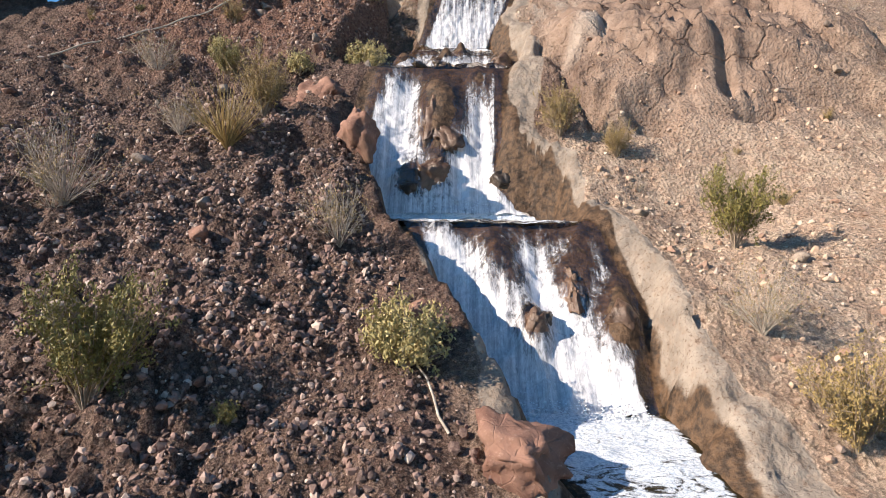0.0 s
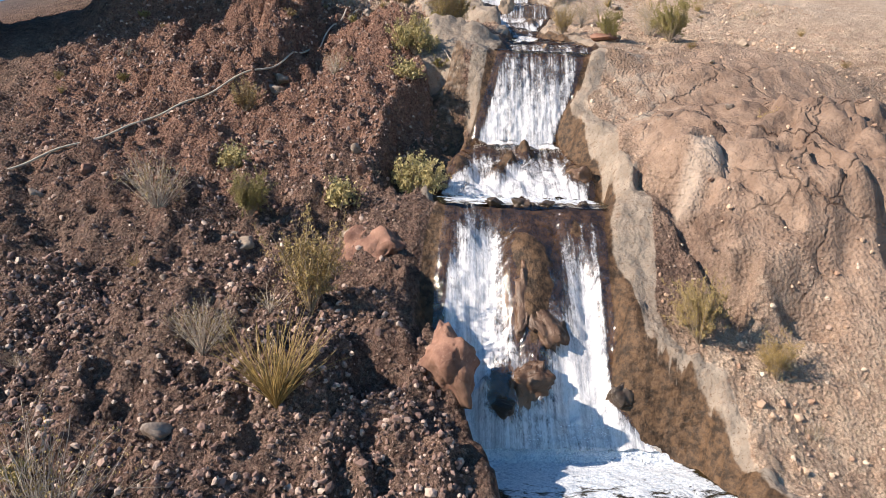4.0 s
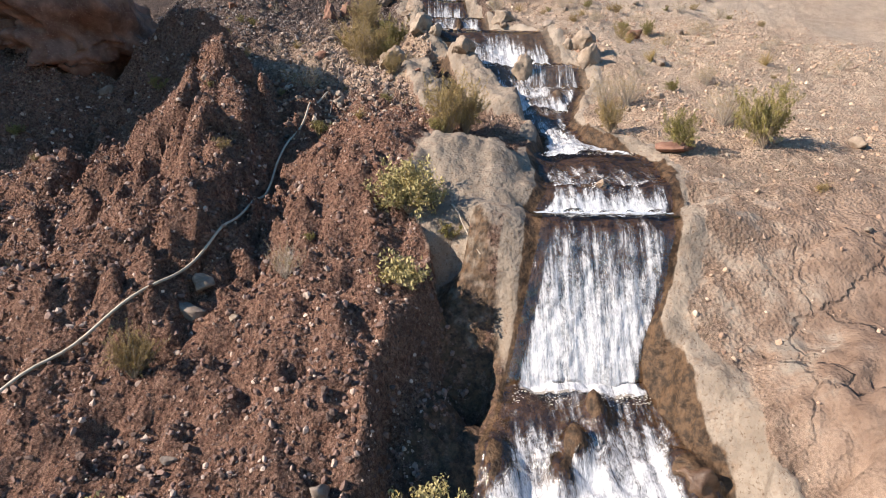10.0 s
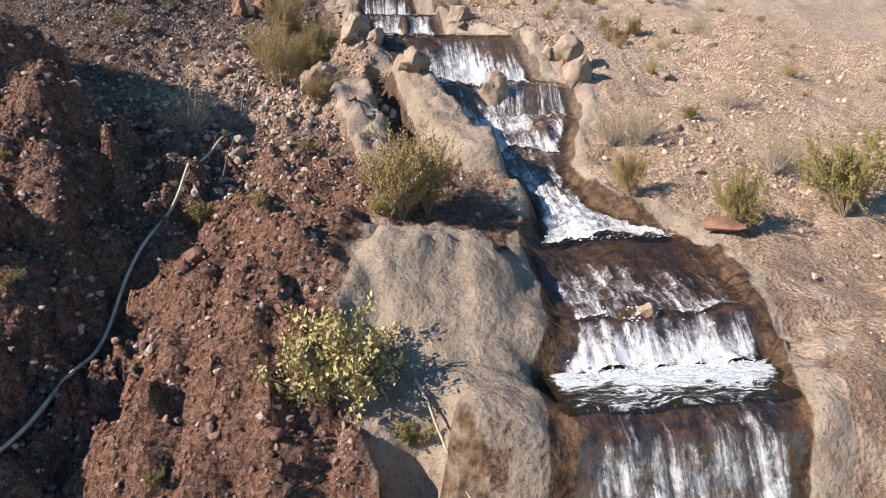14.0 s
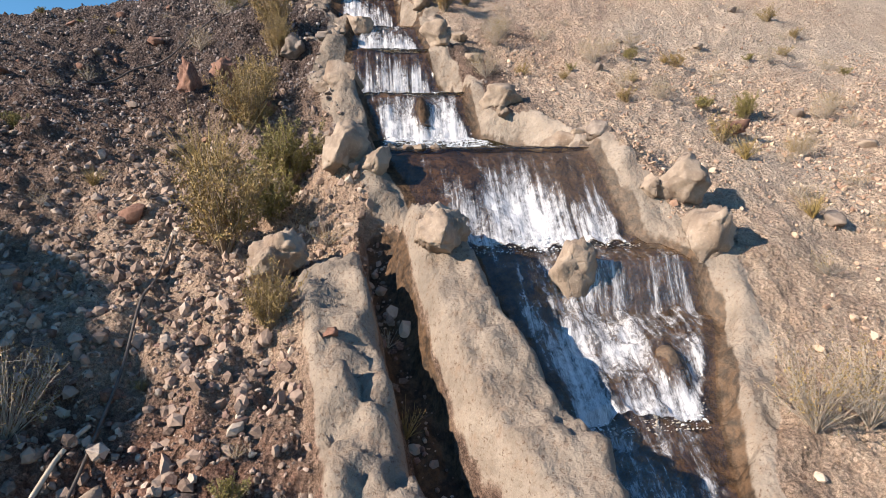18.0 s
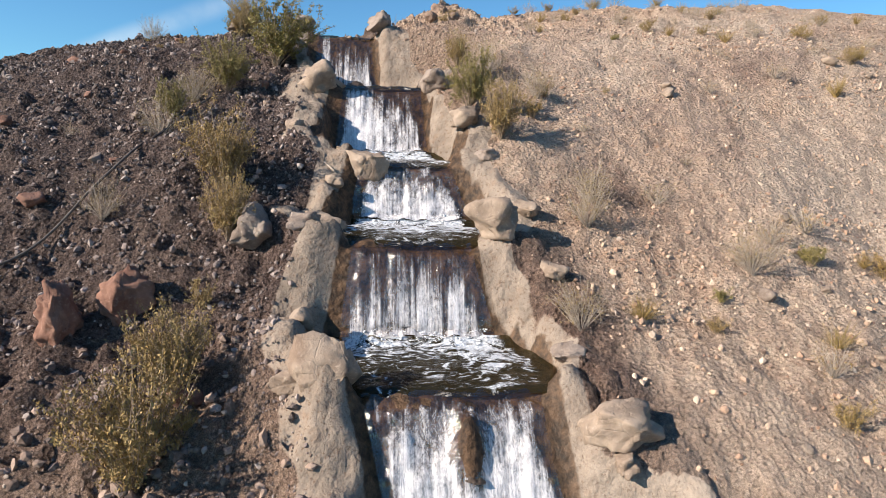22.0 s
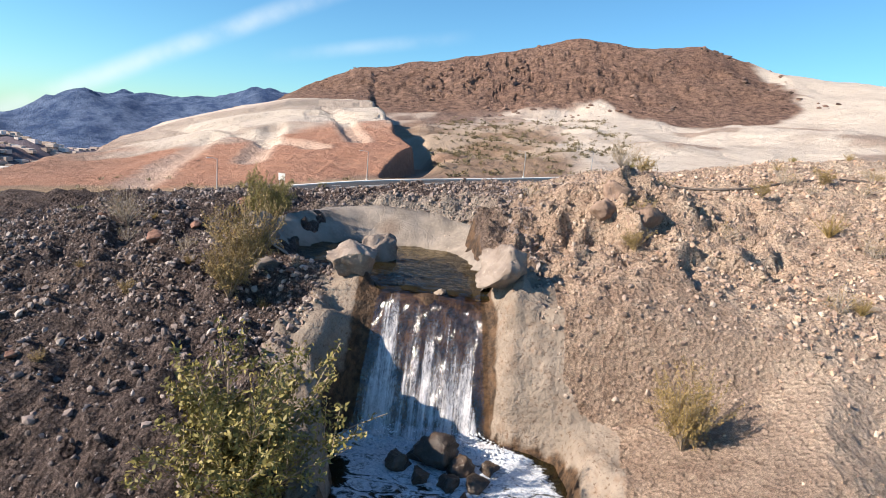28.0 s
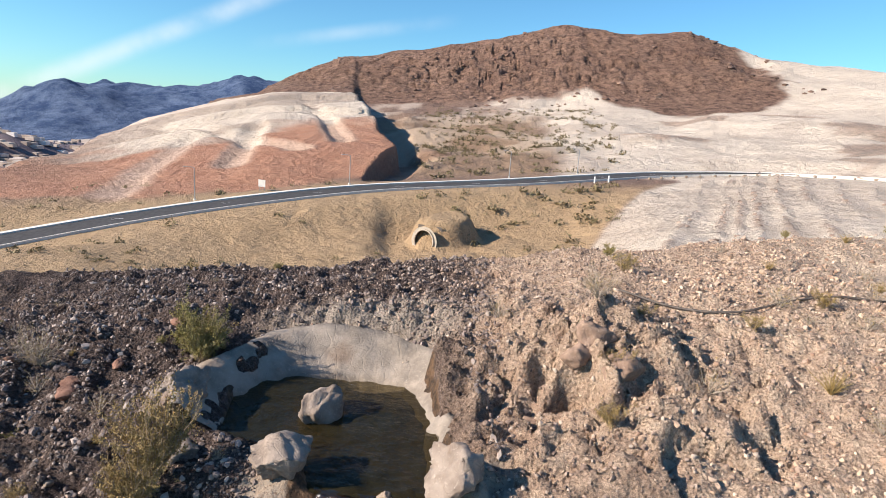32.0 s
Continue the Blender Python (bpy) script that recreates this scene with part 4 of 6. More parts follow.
mask(ground, "pale", pale + 0.6 * bell(MX, MY, -3.6, 49.7, 2.2, 0.9, 0, 4) + 0.5 * bell(MX, MY, 3.46, 14.25, 0.36, 0.28, 0, 4) + 0.45 * bell(MX, MY, 2.9, 14.0, 0.28, 0.22, 0, 4) + (1 - BEYOND) * (0.30 + 0.25 * fbm(MX, MY, 0.3, 4, 129)) * step(MX, -0.5, 3.0) * step(MY, 23, 31) * (1 - 0.7 * step(MY, 43, 45.5) * step(MX, 8, 4)))
mask(ground, "grass", BEYOND * (1 - orange) * np.clip((1 - pale_r) * step(DIST, 100, 84) + 0.4 * step(WAZ, 9, 4) * step(AZ, EDGE, EDGE + 3) * step(DIST, 95, 105) * step(DIST, 260, 200), 0, 1))
mask(ground, "brown", np.clip(hill_m + BEYOND * 0.8 * step(DIST, 280, 320) * step(WAZ, 0, -5) * step(WAZ, -20, -16) * step(DIST, 600, 480) + 0.4 * BEYOND * pale_r * step(FURROWS, 0.35, 0.8) * step(fbm(MX, MY, 0.3, 3, 126), 0.1, 0.4)
                              + 0.5 * BEYOND * step(WAZ, -30, -38) * step(DIST, 90, 130) * step(DIST, 700, 500) + 0.55 * BEYOND * step(fbm(MX, MY, 0.045, 4, 127), 0.25, 0.55) * (1 - orange) * step(DIST, 105, 130) * step(DIST, 290, 260) * step(-WAZ, 9, 7), 0, 1))
# grows with distance: where haze is coloured onto plain and mountains
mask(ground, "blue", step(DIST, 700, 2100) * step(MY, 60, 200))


# ---- builders ----
def from_arrays(name, co, faces, mat, smooth=False, sizes=None):
    me = bpy.data.meshes.new(name)
    faces = np.asarray(faces, dtype=np.int32)
    k = faces.shape[1]
    me.vertices.add(len(co)), me.loops.add(faces.size), me.polygons.add(len(faces))
    me.vertices.foreach_set("co", np.asarray(co, dtype=np.float32).ravel())
    me.loops.foreach_set("vertex_index", faces.ravel())
    me.polygons.foreach_set("loop_start", np.arange(0, faces.size, k, dtype=np.int32))
    me.polygons.foreach_set("use_smooth", np.full(len(faces), smooth))
    me.update()
    me.materials.append(mat)
    return me


def part(name, data, parent, label=""):
    ob = new(name, data)
    ob.parent = parent
    return tagged(ob, label)


def ico(level):
    bm = bmesh.new()
    bmesh.ops.create_icosphere(bm, subdivisions=level, radius=1.0)
    co = np.array([v.co[:] for v in bm.verts])
    faces = np.array([[v.index for v in f.verts] for f in bm.faces])
    bm.free()
    return co, faces


ICO = {n: ico(n) for n in (1, 2, 3, 4, 5)}


def height(x, y):
    return float(surface(np.array([float(x)]), np.array([float(y)]))[0][0])


def rock_mesh(name, seed, size, mat, level=4, blunt=0.5, craggy=0.0):
    """A boulder: a ball cut by random planes, then roughened."""
    rng = np.random.default_rng(seed)
    co, faces = ICO[level]
    co = co.copy()
    for _ in range(22):
        n = rng.normal(size=3)
        n /= np.linalg.norm(n)
        d = rng.uniform(0.46, 0.80)
        over = np.maximum(co @ n - d, 0)
        co -= over[:, None] * n * (1 - blunt * 0.12)
    s = rng.uniform(0, 50)
    def n3(f, amp):
        q = co * f + s
        return amp * (fbm(q[:, 0], q[:, 1] + q[:, 2] * 0.7, 1, 3, seed % 90) + fbm(q[:, 2], q[:, 0] * 0.6 - q[:, 1], 1, 3, seed % 90 + 3))
    r = 1.18 + n3(1.1, 0.10) + n3(3.5, 0.06) + n3(9, 0.03)
    if craggy:
        q = co * 2.6 + s
        r = r + craggy * (n3(2.0, 0.10) + n3(6, 0.07) + n3(16, 0.035) + 0.35 * (ridged(q[:, 0] + q[:, 2], q[:, 1] - 0.7 * q[:, 2], 0.8, 4, seed % 70) - 0.6))
    co = co * r[:, None] * np.array(size) * 0.5
    return from_arrays(name, co, faces, mat, True)


def boulder(x, y, size, label, mat, seed, sink=0.28, turn=0.0, z=None, category="boulder"):
    large = max(size) > 1.25
    ob = new("boulder", rock_mesh("boulder", seed, size, mat, 5 if large else 4, craggy=2.0 if size[0] > 3 else 1.2 if mat is RED_ROCK else 0.85))
    base = height(x, y) if z is None else z
    ob.matrix_world = pose(x, y, base + size[2] * (0.5 - sink), 0, 0, turn)
    return tagged(ob, label, category)


def tube(points, radius, sides=6, taper=1.0):
    """Vertices and quads of a tube along points."""
    pts = np.asarray(points, float)
    n = len(pts)
    t = np.gradient(pts, axis=0)
    t /= np.linalg.norm(t, axis=1, keepdims=True) + 1e-9
    ref = np.where(np.abs(t[:, 2:3]) > 0.9, [[1.0, 0, 0]], [[0, 0, 1.0]])
    a = np.cross(t, ref)
    a /= np.linalg.norm(a, axis=1, keepdims=True) + 1e-9
    b = np.cross(t, a)
    ang = np.arange(sides) / sides * 2 * np.pi
    r = radius * np.linspace(1, taper, n)
    co = pts[:, None] + r[:, None, None] * (np.cos(ang)[None, :, None] * a[:, None] + np.sin(ang)[None, :, None] * b[:, None])
    i = np.arange(n - 1)[:, None] * sides + np.arange(sides)
    j = np.arange(n - 1)[:, None] * sides + (np.arange(sides) + 1) % sides
    return co.reshape(-1, 3), np.stack([i, j, j + sides, i + sides], -1).reshape(-1, 4)


def gather(pieces):
    co, faces, at = [], [], 0
    for c, f in pieces:
        co.append(c), faces.append(f + at)
        at += len(c)
    return np.concatenate(co), np.concatenate(faces)


# ---- water ----
def water_run(name, y0, y1, mat, dy, dx, lift=0.0, bulge=0.0, foam=None, inset=0.04, seed=0, churned=0.5):
    """A strip of water between two places of the stream, with its run across and along as an attribute."""
    ys = np.arange(y1, y0 - 1e-6, -dy) if y1 > y0 else np.array([y0, y1])
    wz, xl, xr = flow(ys)
    cols = max(8, int(round(float(np.mean(xr - xl)) / dx)))
    u = np.linspace(0, 1, cols)
    X = (xl - inset)[:, None] * (1 - u) + (xr + inset)[:, None] * u
    along = np.r_[0, np.cumsum(np.hypot(np.diff(ys), np.diff(wz)))]
    Y = np.repeat(ys[:, None], cols, 1)
    Z = level(X, Y) + lift
    if bulge:
        slope = np.abs(np.gradient(wz, ys))[:, None]
        k = np.minimum(slope, 3) / 3
        ridge = fbm(X * 1.0, along[:, None] * 0.14 + seed, 6.0, 3, 80 + seed)
        ridge2 = fbm(X, along[:, None] * 0.3 + seed, 14.0, 2, 84 + seed)
        churn = fbm(X, along[:, None], 7.0, 3, 86 + seed)
        Y = Y - bulge * k * (0.8 + 0.28 * ridge + 0.25 * ridge2 + churned * churn)
        Z = Z + bulge * (1 - k) * 0.9 * fbm(X, Y, 6.0, 3, 88)
        hump = relief(X, Y)
        Z = Z + np.where(hump < 0.14, hump, 0.14 + 0.3 * (hump - 0.14))
    else:
        Z = Z + 0.018 * fbm(X, Y, 3.0, 3, 90) + 0.01 * fbm(X, Y, 9.0, 2, 91)
    n, m = cols, len(ys)
    i = (np.arange(m - 1)[:, None] * n + np.arange(n - 1)).ravel()
    me = from_arrays(name, np.stack([X, Y, Z], -1).reshape(-1, 3), np.stack([i, i + n, i + n + 1, i + 1], 1), mat, True)
    run = me.attributes.new("run", "FLOAT_VECTOR", "POINT")
    run.data.foreach_set("vector", np.stack([X, np.repeat(along[:, None], n, 1), np.full_like(X, seed * 3.7)], -1).ravel().astype(np.float32))
    fr = me.attributes.new("froth", "FLOAT", "POINT")
    fr.data.foreach_set("value", np.full(X.size, min(1.0, churned / 0.55), dtype=np.float32))
    f = me.attributes.new("foam", "FLOAT", "POINT")
    amount = foam(X, Y, along[:, None] / max(along[-1], 1e-6), u[None, :]) if foam else np.full_like(X, 0.5)
    edge = np.minimum(u, 1 - u)[None, :] * (xr - xl)[:, None]
    amount = amount - 0.85 * step(edge + 0.08 * fbm(X, Y, 2.0, 2, 93), 0.22, 0.0)
    f.data.foreach_set("value", np.clip(amount, 0, 1).ravel().astype(np.float32))
    return me


def foam_lumps(y0, y1, count, seed, lo=0.004, hi=0.014, band=(0.05, 0.95)):
    """Many small lumps of broken water along the foot of a fall."""
    rng = np.random.default_rng(seed)
    co0, f0 = ICO[1]
    pieces = []
    for _ in range(count):
        y = rng.uniform(y0, y1)
        wz, xl, xr = flow(y)
        u = rng.uniform(*band)
        s = rng.uniform(lo, hi) * (0.5 + rng.random())
        c = co0 * (1 + 0.25 * rng.normal(size=(len(co0), 1))) * s * np.array([1.3, 1.0, 0.7])
        pieces.append((c + [float(xl + (xr - xl) * u), y, float(level(np.array(xl + (xr - xl) * u), np.array(y))) + rng.uniform(0.0, 0.05)], f0))
    return from_arrays("foam", *gather(pieces), FOAM, True)


def waterfall(label, lip, foot, white=0.6, seed=0, lumps=160, left=None, right=None, brim=1.0, churn=0.55):
    thing = tagged(new("waterfall"), label, "waterfall", "falls of the cascade")
    def foam(X, Y, v, u):
        f = white + 0.32 * step(v, 0.1, 0.8) - 0.36 * brim * step(v, 0.22, 0.0) + 0.10 * step(v, 0.86, 1.0)
        if left:
            f = f + left[1] * step(u, left[0], left[0] - 0.15)
        if right:
            f = f + right[1] * step(u, right[0], right[0] + 0.15)
        f = f - 1.35 * np.clip(relief(X, Y) + 0.02 * fbm(X, Y, 4.0, 2, 7), -0.22, 0.32)
        return f + 0 * X
    part("water_sheet", water_run("water_sheet", foot, lip, FALL_WATER, 0.02, 0.045, 0.02, 0.07, foam, 0.02, seed, churn), thing)
    part("foam", foam_lumps(foot - 0.15, foot + 0.2, lumps, seed + 200), thing, "white broken water at the foot")["kind"] = "stuff"
    return thing


def pool(label, y0, y1, seed=0, back=0.9, front=0.15, reach=0.8):
    def foam(X, Y, v, u):
        d = (y1 - Y)
        return front + (back - front) * step(d + 0.35 * fbm(X, Y, 1.2, 3, 95 + seed), reach, 0.0)
    thing = tagged(new("pool"), label, "pool", "pools of the cascade")
    part("water_surface", water_run("water_surface", y0, y1, POOL_WATER, 0.05, 0.06, 0.0, 0.0, foam, 0.16, seed), thing)
    if back > 0.5:
        part("foam", foam_lumps(y1 - 0.35, y1 - 0.02, 150, seed + 260, 0.003, 0.009), thing, "white foam at the foot of the fall")["kind"] = "stuff"
    return thing


waterfall("broad white fall splitting round brown rocks", 9.95, 7.2, 0.46, 1, 500, left=(0.33, 0.3))
waterfall("tall fall in two white streams over dark rock", 14.3, 11.8, 0.34, 2, 500, left=(0.36, 0.3), right=(0.62, 0.18))
waterfall("foaming apron below the main curtain of water", 17.55, 15.6, 0.44, 3, 500, brim=0.0)
waterfall("widest white curtain of falling water over brown rock", 18.72, 17.5, 0.47, 4, 600, churn=0.3, brim=0.6)
waterfall("low white step in the brown bed", 20.2, 19.65, 0.42, 5, 300)
waterfall("shallow brown riffle over a stony bed", 22.2, 20.2, 0.14, 6, 60, brim=0.0)
waterfall("narrow white chute between pale concrete banks", 25.7, 22.2, 0.40, 7, 300, brim=0.0)
waterfall("split run of white water round a pale boulder", 28.1, 25.7, 0.36, 8, 400, brim=0.0)
waterfall("wide fan of thin white strands over brown rock", 29.72, 28.05, 0.36, 9, 500, churn=0.3, left=(0.18, -0.9))
waterfall("white fall broken by a small brown rock", 32.95, 32.05, 0.48, 10, 400)
waterfall("thin curtain of strands over a straight lip", 35.2, 34.45, 0.27, 11, 400, churn=0.1)
waterfall("white fall below a foaming pool", 37.3, 36.6, 0.39, 12, 400)
waterfall("bright white fall with one thick white stream", 40.2, 38.8, 0.33, 13, 400, churn=0.25, left=(0.45, 0.3))
waterfall("topmost fall in two thin streams", 44.95, 43.7, 0.25, 14, 900, churn=0.15, left=(0.3, 0.3), right=(0.75, 0.12))
pool("stream of fast white water leaving the falls", -4.0, 7.25, 1, 0.9, 0.6, 2.5)
pool("swirling white and blue pool under the tall fall", 9.9, 11.85, 2, 1.0, 0.6, 1.6)
pool("small white pool above the two streams", 14.25, 15.65, 3, 1.0, 0.6, 1.2)
pool("white strip of water behind the main lip", 18.7, 19.7, 4, 1.0, 0.45, 0.7)
pool("wide shallow brown pool half covered with foam", 29.68, 32.1, 5, 0.62, 0.24, 1.5)
pool("small dark pool with foam under a fall", 32.9, 34.5, 6, 0.70, 0.34, 1.2)
pool("dark pool streaked with foam", 35.15, 36.65, 7, 0.72, 0.38, 1.3)
pool("foaming pool below the bright fall", 37.25, 38.85, 8, 0.74, 0.40, 1.4)
pool("dark olive pool below the topmost fall", 40.15, 43.75, 9, 0.85, 0.32, 3.0)
pool("still dark olive basin at the top of the hill", 44.9, 48.1, 10, 0.05, 0.05, 0.5)

# ---- boulders along the stream ----
BOULDERS = (
    (-0.85, 27.35, (1.0, 1.5, 1.1), "large pale tan boulder in the stream", TAN_ROCK, 11, 0.45),
    (1.05, 27.5, (0.85, 0.8, 1.0), "rounded pale tan boulder parting the water", TAN_ROCK, 12, 0.3),
    (3.3, 28.5, (0.95, 0.9, 1.1), "smooth tan boulder on the stream's bank", TAN_ROCK, 13, 0.3),
    (3.25, 27.6, (0.9, 0.8, 1.0), "tan boulder beside a brown wet bank", TAN_ROCK, 14, 0.35),
    (2.1, 31.0, (1.1, 0.8, 0.6), "flat pale boulder beside the shallow pool", TAN_ROCK, 15, 0.3),
    (1.25, 32.4, (1.0, 0.8, 0.75), "pale boulder above the shallow pool", TAN_ROCK, 16, 0.5),
    (0.25, 35.2, (0.85, 0.8, 0.7), "tan boulder at the lip of a fall", TAN_ROCK, 17, 0.3),
    (0.15, 38.2, (0.75, 0.65, 0.6), "round tan boulder beside the foaming pool", TAN_ROCK, 18, 0.3),
    (-0.35, 40.1, (1.0, 0.8, 0.65), "grey boulder at the lip of the bright fall", GREY_ROCK, 19, 0.3),
    (-3.05, 40.0, (1.1, 1.1, 1.0), "pale rock at the lip of a fall", TAN_ROCK, 20, 0.62),
    (-3.55, 35.7, (0.95, 0.8, 0.75), "grey boulder beside the channel", GREY_ROCK, 21, 0.3),
    (-5.9, 34.5, (0.6, 0.55, 0.9), "upright red boulder among bushes", RED_ROCK, 22, 0.25),
    (-5.2, 34.7, (0.7, 0.6, 0.85), "round red boulder behind a bush", RED_ROCK, 23, 0.25),
    (-3.95, 45.1, (0.95, 0.9, 0.75), "pale rough boulder beside the top lip", GREY_ROCK, 24, 0.25),
    (-1.6, 44.95, (0.85, 0.8, 0.75), "pale rough boulder across the top lip", GREY_ROCK, 25, 0.25),
    (-3.8, 46.9, (0.95, 0.55, 1.1), "arched pale rock standing in the basin", GREY_ROCK, 26, 0.2),
    (-5.95, 46.5, (0.8, 1.3, 0.7), "pale rock on the rim of the basin", GREY_ROCK, 27, 0.35),
    (-5.55, 45.5, (0.7, 0.8, 0.6), "grey rock beside the basin", GREY_ROCK, 28, 0.35),
    (0.72, 5.65, (1.15, 1.0, 0.85), "brown boulder on the bank of the stream", RED_ROCK, 29, 0.3),
    (-1.75, 11.2, (0.75, 1.0, 1.2), "reddish upright rock beside the pool", RED_ROCK, 30, 0.35),
    (-0.35, 7.0, (0.6, 0.6, 0.7), "small brown rock beside the stream", RED_ROCK, 31, 0.3),
    (-2.6, 15.6, (1.3, 1.0, 1.1), "grey rock shoulder beside the apron", GREY_ROCK, 32, 0.4),
    (-3.1, 27.8, (1.3, 1.0, 0.9), "pale jutting slab with a deep shadow", TAN_ROCK, 34, 0.35),
    (3.6, 21.9, (0.9, 0.6, 0.35), "flat brown slab on the bank", RED_ROCK, 37, 0.3),
    (6.2, 31.6, (0.9, 0.6, 0.4), "flat reddish slab on pale ground", RED_ROCK, 38, 0.35),
    (-0.55, 46.6, (0.5, 0.45, 0.4), "craggy brown rock beside a dark hollow", BROWN_ROCK, 55, 0.4),
    (0.45, 47.5, (0.8, 0.5, 0.6), "craggy tan rock beside a dark hollow", BROWN_ROCK, 56, 0.4),
    (1.17, 45.6, (0.5, 0.45, 0.3), "smooth tan rock half buried in the slope", TAN_ROCK, 57, 0.45),
    (0.15, 47.2, (0.6, 0.5, 0.5), "craggy brown rock beside a dark hollow", BROWN_ROCK, 40, 0.45),
    (0.75, 47.0, (0.55, 0.6, 0.6), "craggy tan rock beside a dark hollow", BROWN_ROCK, 39, 0.45),
    (-10.8, 26.9, (2.0, 2.2, 1.9), "dark red crag beside a shaded hollow", RED_ROCK, 48, 0.4),
    (-1.9, 37.2, (0.7, 1.1, 0.7), "jagged pale rock wall beside a fall", TAN_ROCK, 41, 0.4),
    (-2.6, 38.6, (0.9, 1.2, 0.75), "jagged pale rim of broken concrete", TAN_ROCK, 42, 0.4),
    (-2.5, 36.0, (0.9, 0.9, 0.8), "pale leaning rock beside the pool", TAN_ROCK, 43, 0.4),
    (-2.2, 33.0, (0.8, 1.0, 1.0), "pale upright rock beside a fall", TAN_ROCK, 44, 0.4),
    (-2.4, 31.3, (0.9, 1.3, 0.8), "pale rock bank beside the shallow pool", TAN_ROCK, 45, 0.45),
    (-2.2, 29.2, (0.9, 0.9, 0.9), "pale rock beside the wide fan fall", TAN_ROCK, 46, 0.45),
)
for n, (x, y, size, label, mat, seed, sink) in enumerate(BOULDERS):
    boulder(x, y, size, label, mat, seed, sink, (n * 77) % 360)

boulder(-2.95, 14.0, (2.1, 1.7, 2.0), "big brown rock with a sheer side beside the fall", RED_ROCK, 35, 0.2, 10, 7.5)
boulder(-11.2, 24.9, (3.4, 5.4, 3.4), "huge dark red outcrop with a shaded side", RED_ROCK, 47, 0.3, -35)


for n, (x, y, size, turn) in enumerate(((-0.85, 12.1, (0.7, 0.45, 0.5), 130), (1.1, 12.2, (0.5, 0.5, 0.65), 10),
                                         (1.25, 8.15, (0.42, 0.42, 0.55), 40), (2.45, 8.3, (0.5, 0.85, 0.7), 0), (1.35, 16.3, (0.6, 0.7, 0.55), 30), (-0.15, 16.75, (0.3, 0.3, 0.5), 0))):
    boulder(x, y, size, "dark wet rock parting the falling water", WET_BROWN if n in (2, 3, 4) else WET_ROCK, 560 + n, 0.5, turn, float(level(np.array(x), np.array(y))) + 0.10, "rock")
for x, y, z, size, lean, seed in ((-0.28, 13.0, 7.28, (1.15, 0.85, 2.6), -30, 575), (-0.4, 12.35, 6.15, (0.95, 0.6, 1.1), -25, 576), (1.85, 8.9, 3.85, (0.6, 0.5, 0.8), -45, 577)):
    crag = new("boulder", rock_mesh("boulder", seed, size, WET_BROWN, 5, craggy=1.7))
    crag.matrix_world = pose(x, y, z, lean, 0, 0)
    tagged(crag, "tall craggy wet brown rock parting the fall", "boulder")
for n, (x, y, sz) in enumerate(((-0.75, 14.32, 0.34), (-0.25, 14.28, 0.42), (0.25, 14.33, 0.3), (-0.05, 14.2, 0.22), (1.0, 14.35, 0.26))):
    boulder(x, y, (sz * 1.2, sz, sz * 0.8), "dark wet rock on the lip of the fall", WET_ROCK, 540 + n, 0.4, n * 55, float(flow(y)[0]) - 0.02, "rock")

# rocks set along both banks
bank_rng = np.random.default_rng(21)
for n in range(16):
    y = 28.5 + n * 0.62 + bank_rng.uniform(-0.25, 0.25)
    _, xl, xr = flow(y)
    side = -1 if n % 2 else 1
    off = bank_rng.uniform(0.32, 0.95)
    x = float(xl - off if side < 0 else xr + off)
    s = bank_rng.uniform(0.22, 0.55)
    red_bank = side < 0 and y < 24
    boulder(x, y, (s * bank_rng.uniform(0.9, 1.5), s * bank_rng.uniform(0.9, 1.4), s * bank_rng.uniform(0.7, 1.1)),
            ("brown rock set in the bank of the stream", "pale tan rock set in the bank", "grey rock set in the concrete bank")[0 if red_bank else 1 + n % 3 // 2],
            RED_ROCK if red_bank else (TAN_ROCK, TAN_ROCK, GREY_ROCK)[n % 3], 100 + n, 0.42, n * 67, None, "rock")

# larger stones lying on the slope
STONE_FORMS = [rock_mesh("stone", 400 + n, (1.0, 0.85, 0.7), (RED_ROCK, GREY_ROCK, RED_ROCK, TAN_ROCK)[n % 4], 3, craggy=0.4) for n in range(8)]
for n in range(210):
    right = n % 5 == 0
    x, y = (bank_rng.uniform(2.5, 11), bank_rng.uniform(8, 42)) if right else (bank_rng.uniform(-11, -1.5), bank_rng.uniform(4, 50))
    _, xl, xr = flow(y)
    if xl - 1.0 < x < xr + 1.0:
        continue
    s = 0.16 + 0.32 * bank_rng.random() ** 2
    form = (3, 7, 1)[n % 3] if right else n % 8
    stone = new("stone", STONE_FORMS[form])
    stone.matrix_world = pose(x, y, height(x, y) + s * 0.12, bank_rng.uniform(-25, 25), bank_rng.uniform(-25, 25), bank_rng.uniform(0, 360)) @ Matrix.Diagonal((s * 1.3, s, s, 1))
    tagged(stone, ("reddish-brown broken stone lying on the slope", "grey stone lying on the slope", "reddish-brown broken stone lying on the slope", "pale tan stone lying on the slope")[form % 4], "stone", "loose stones on the slope")

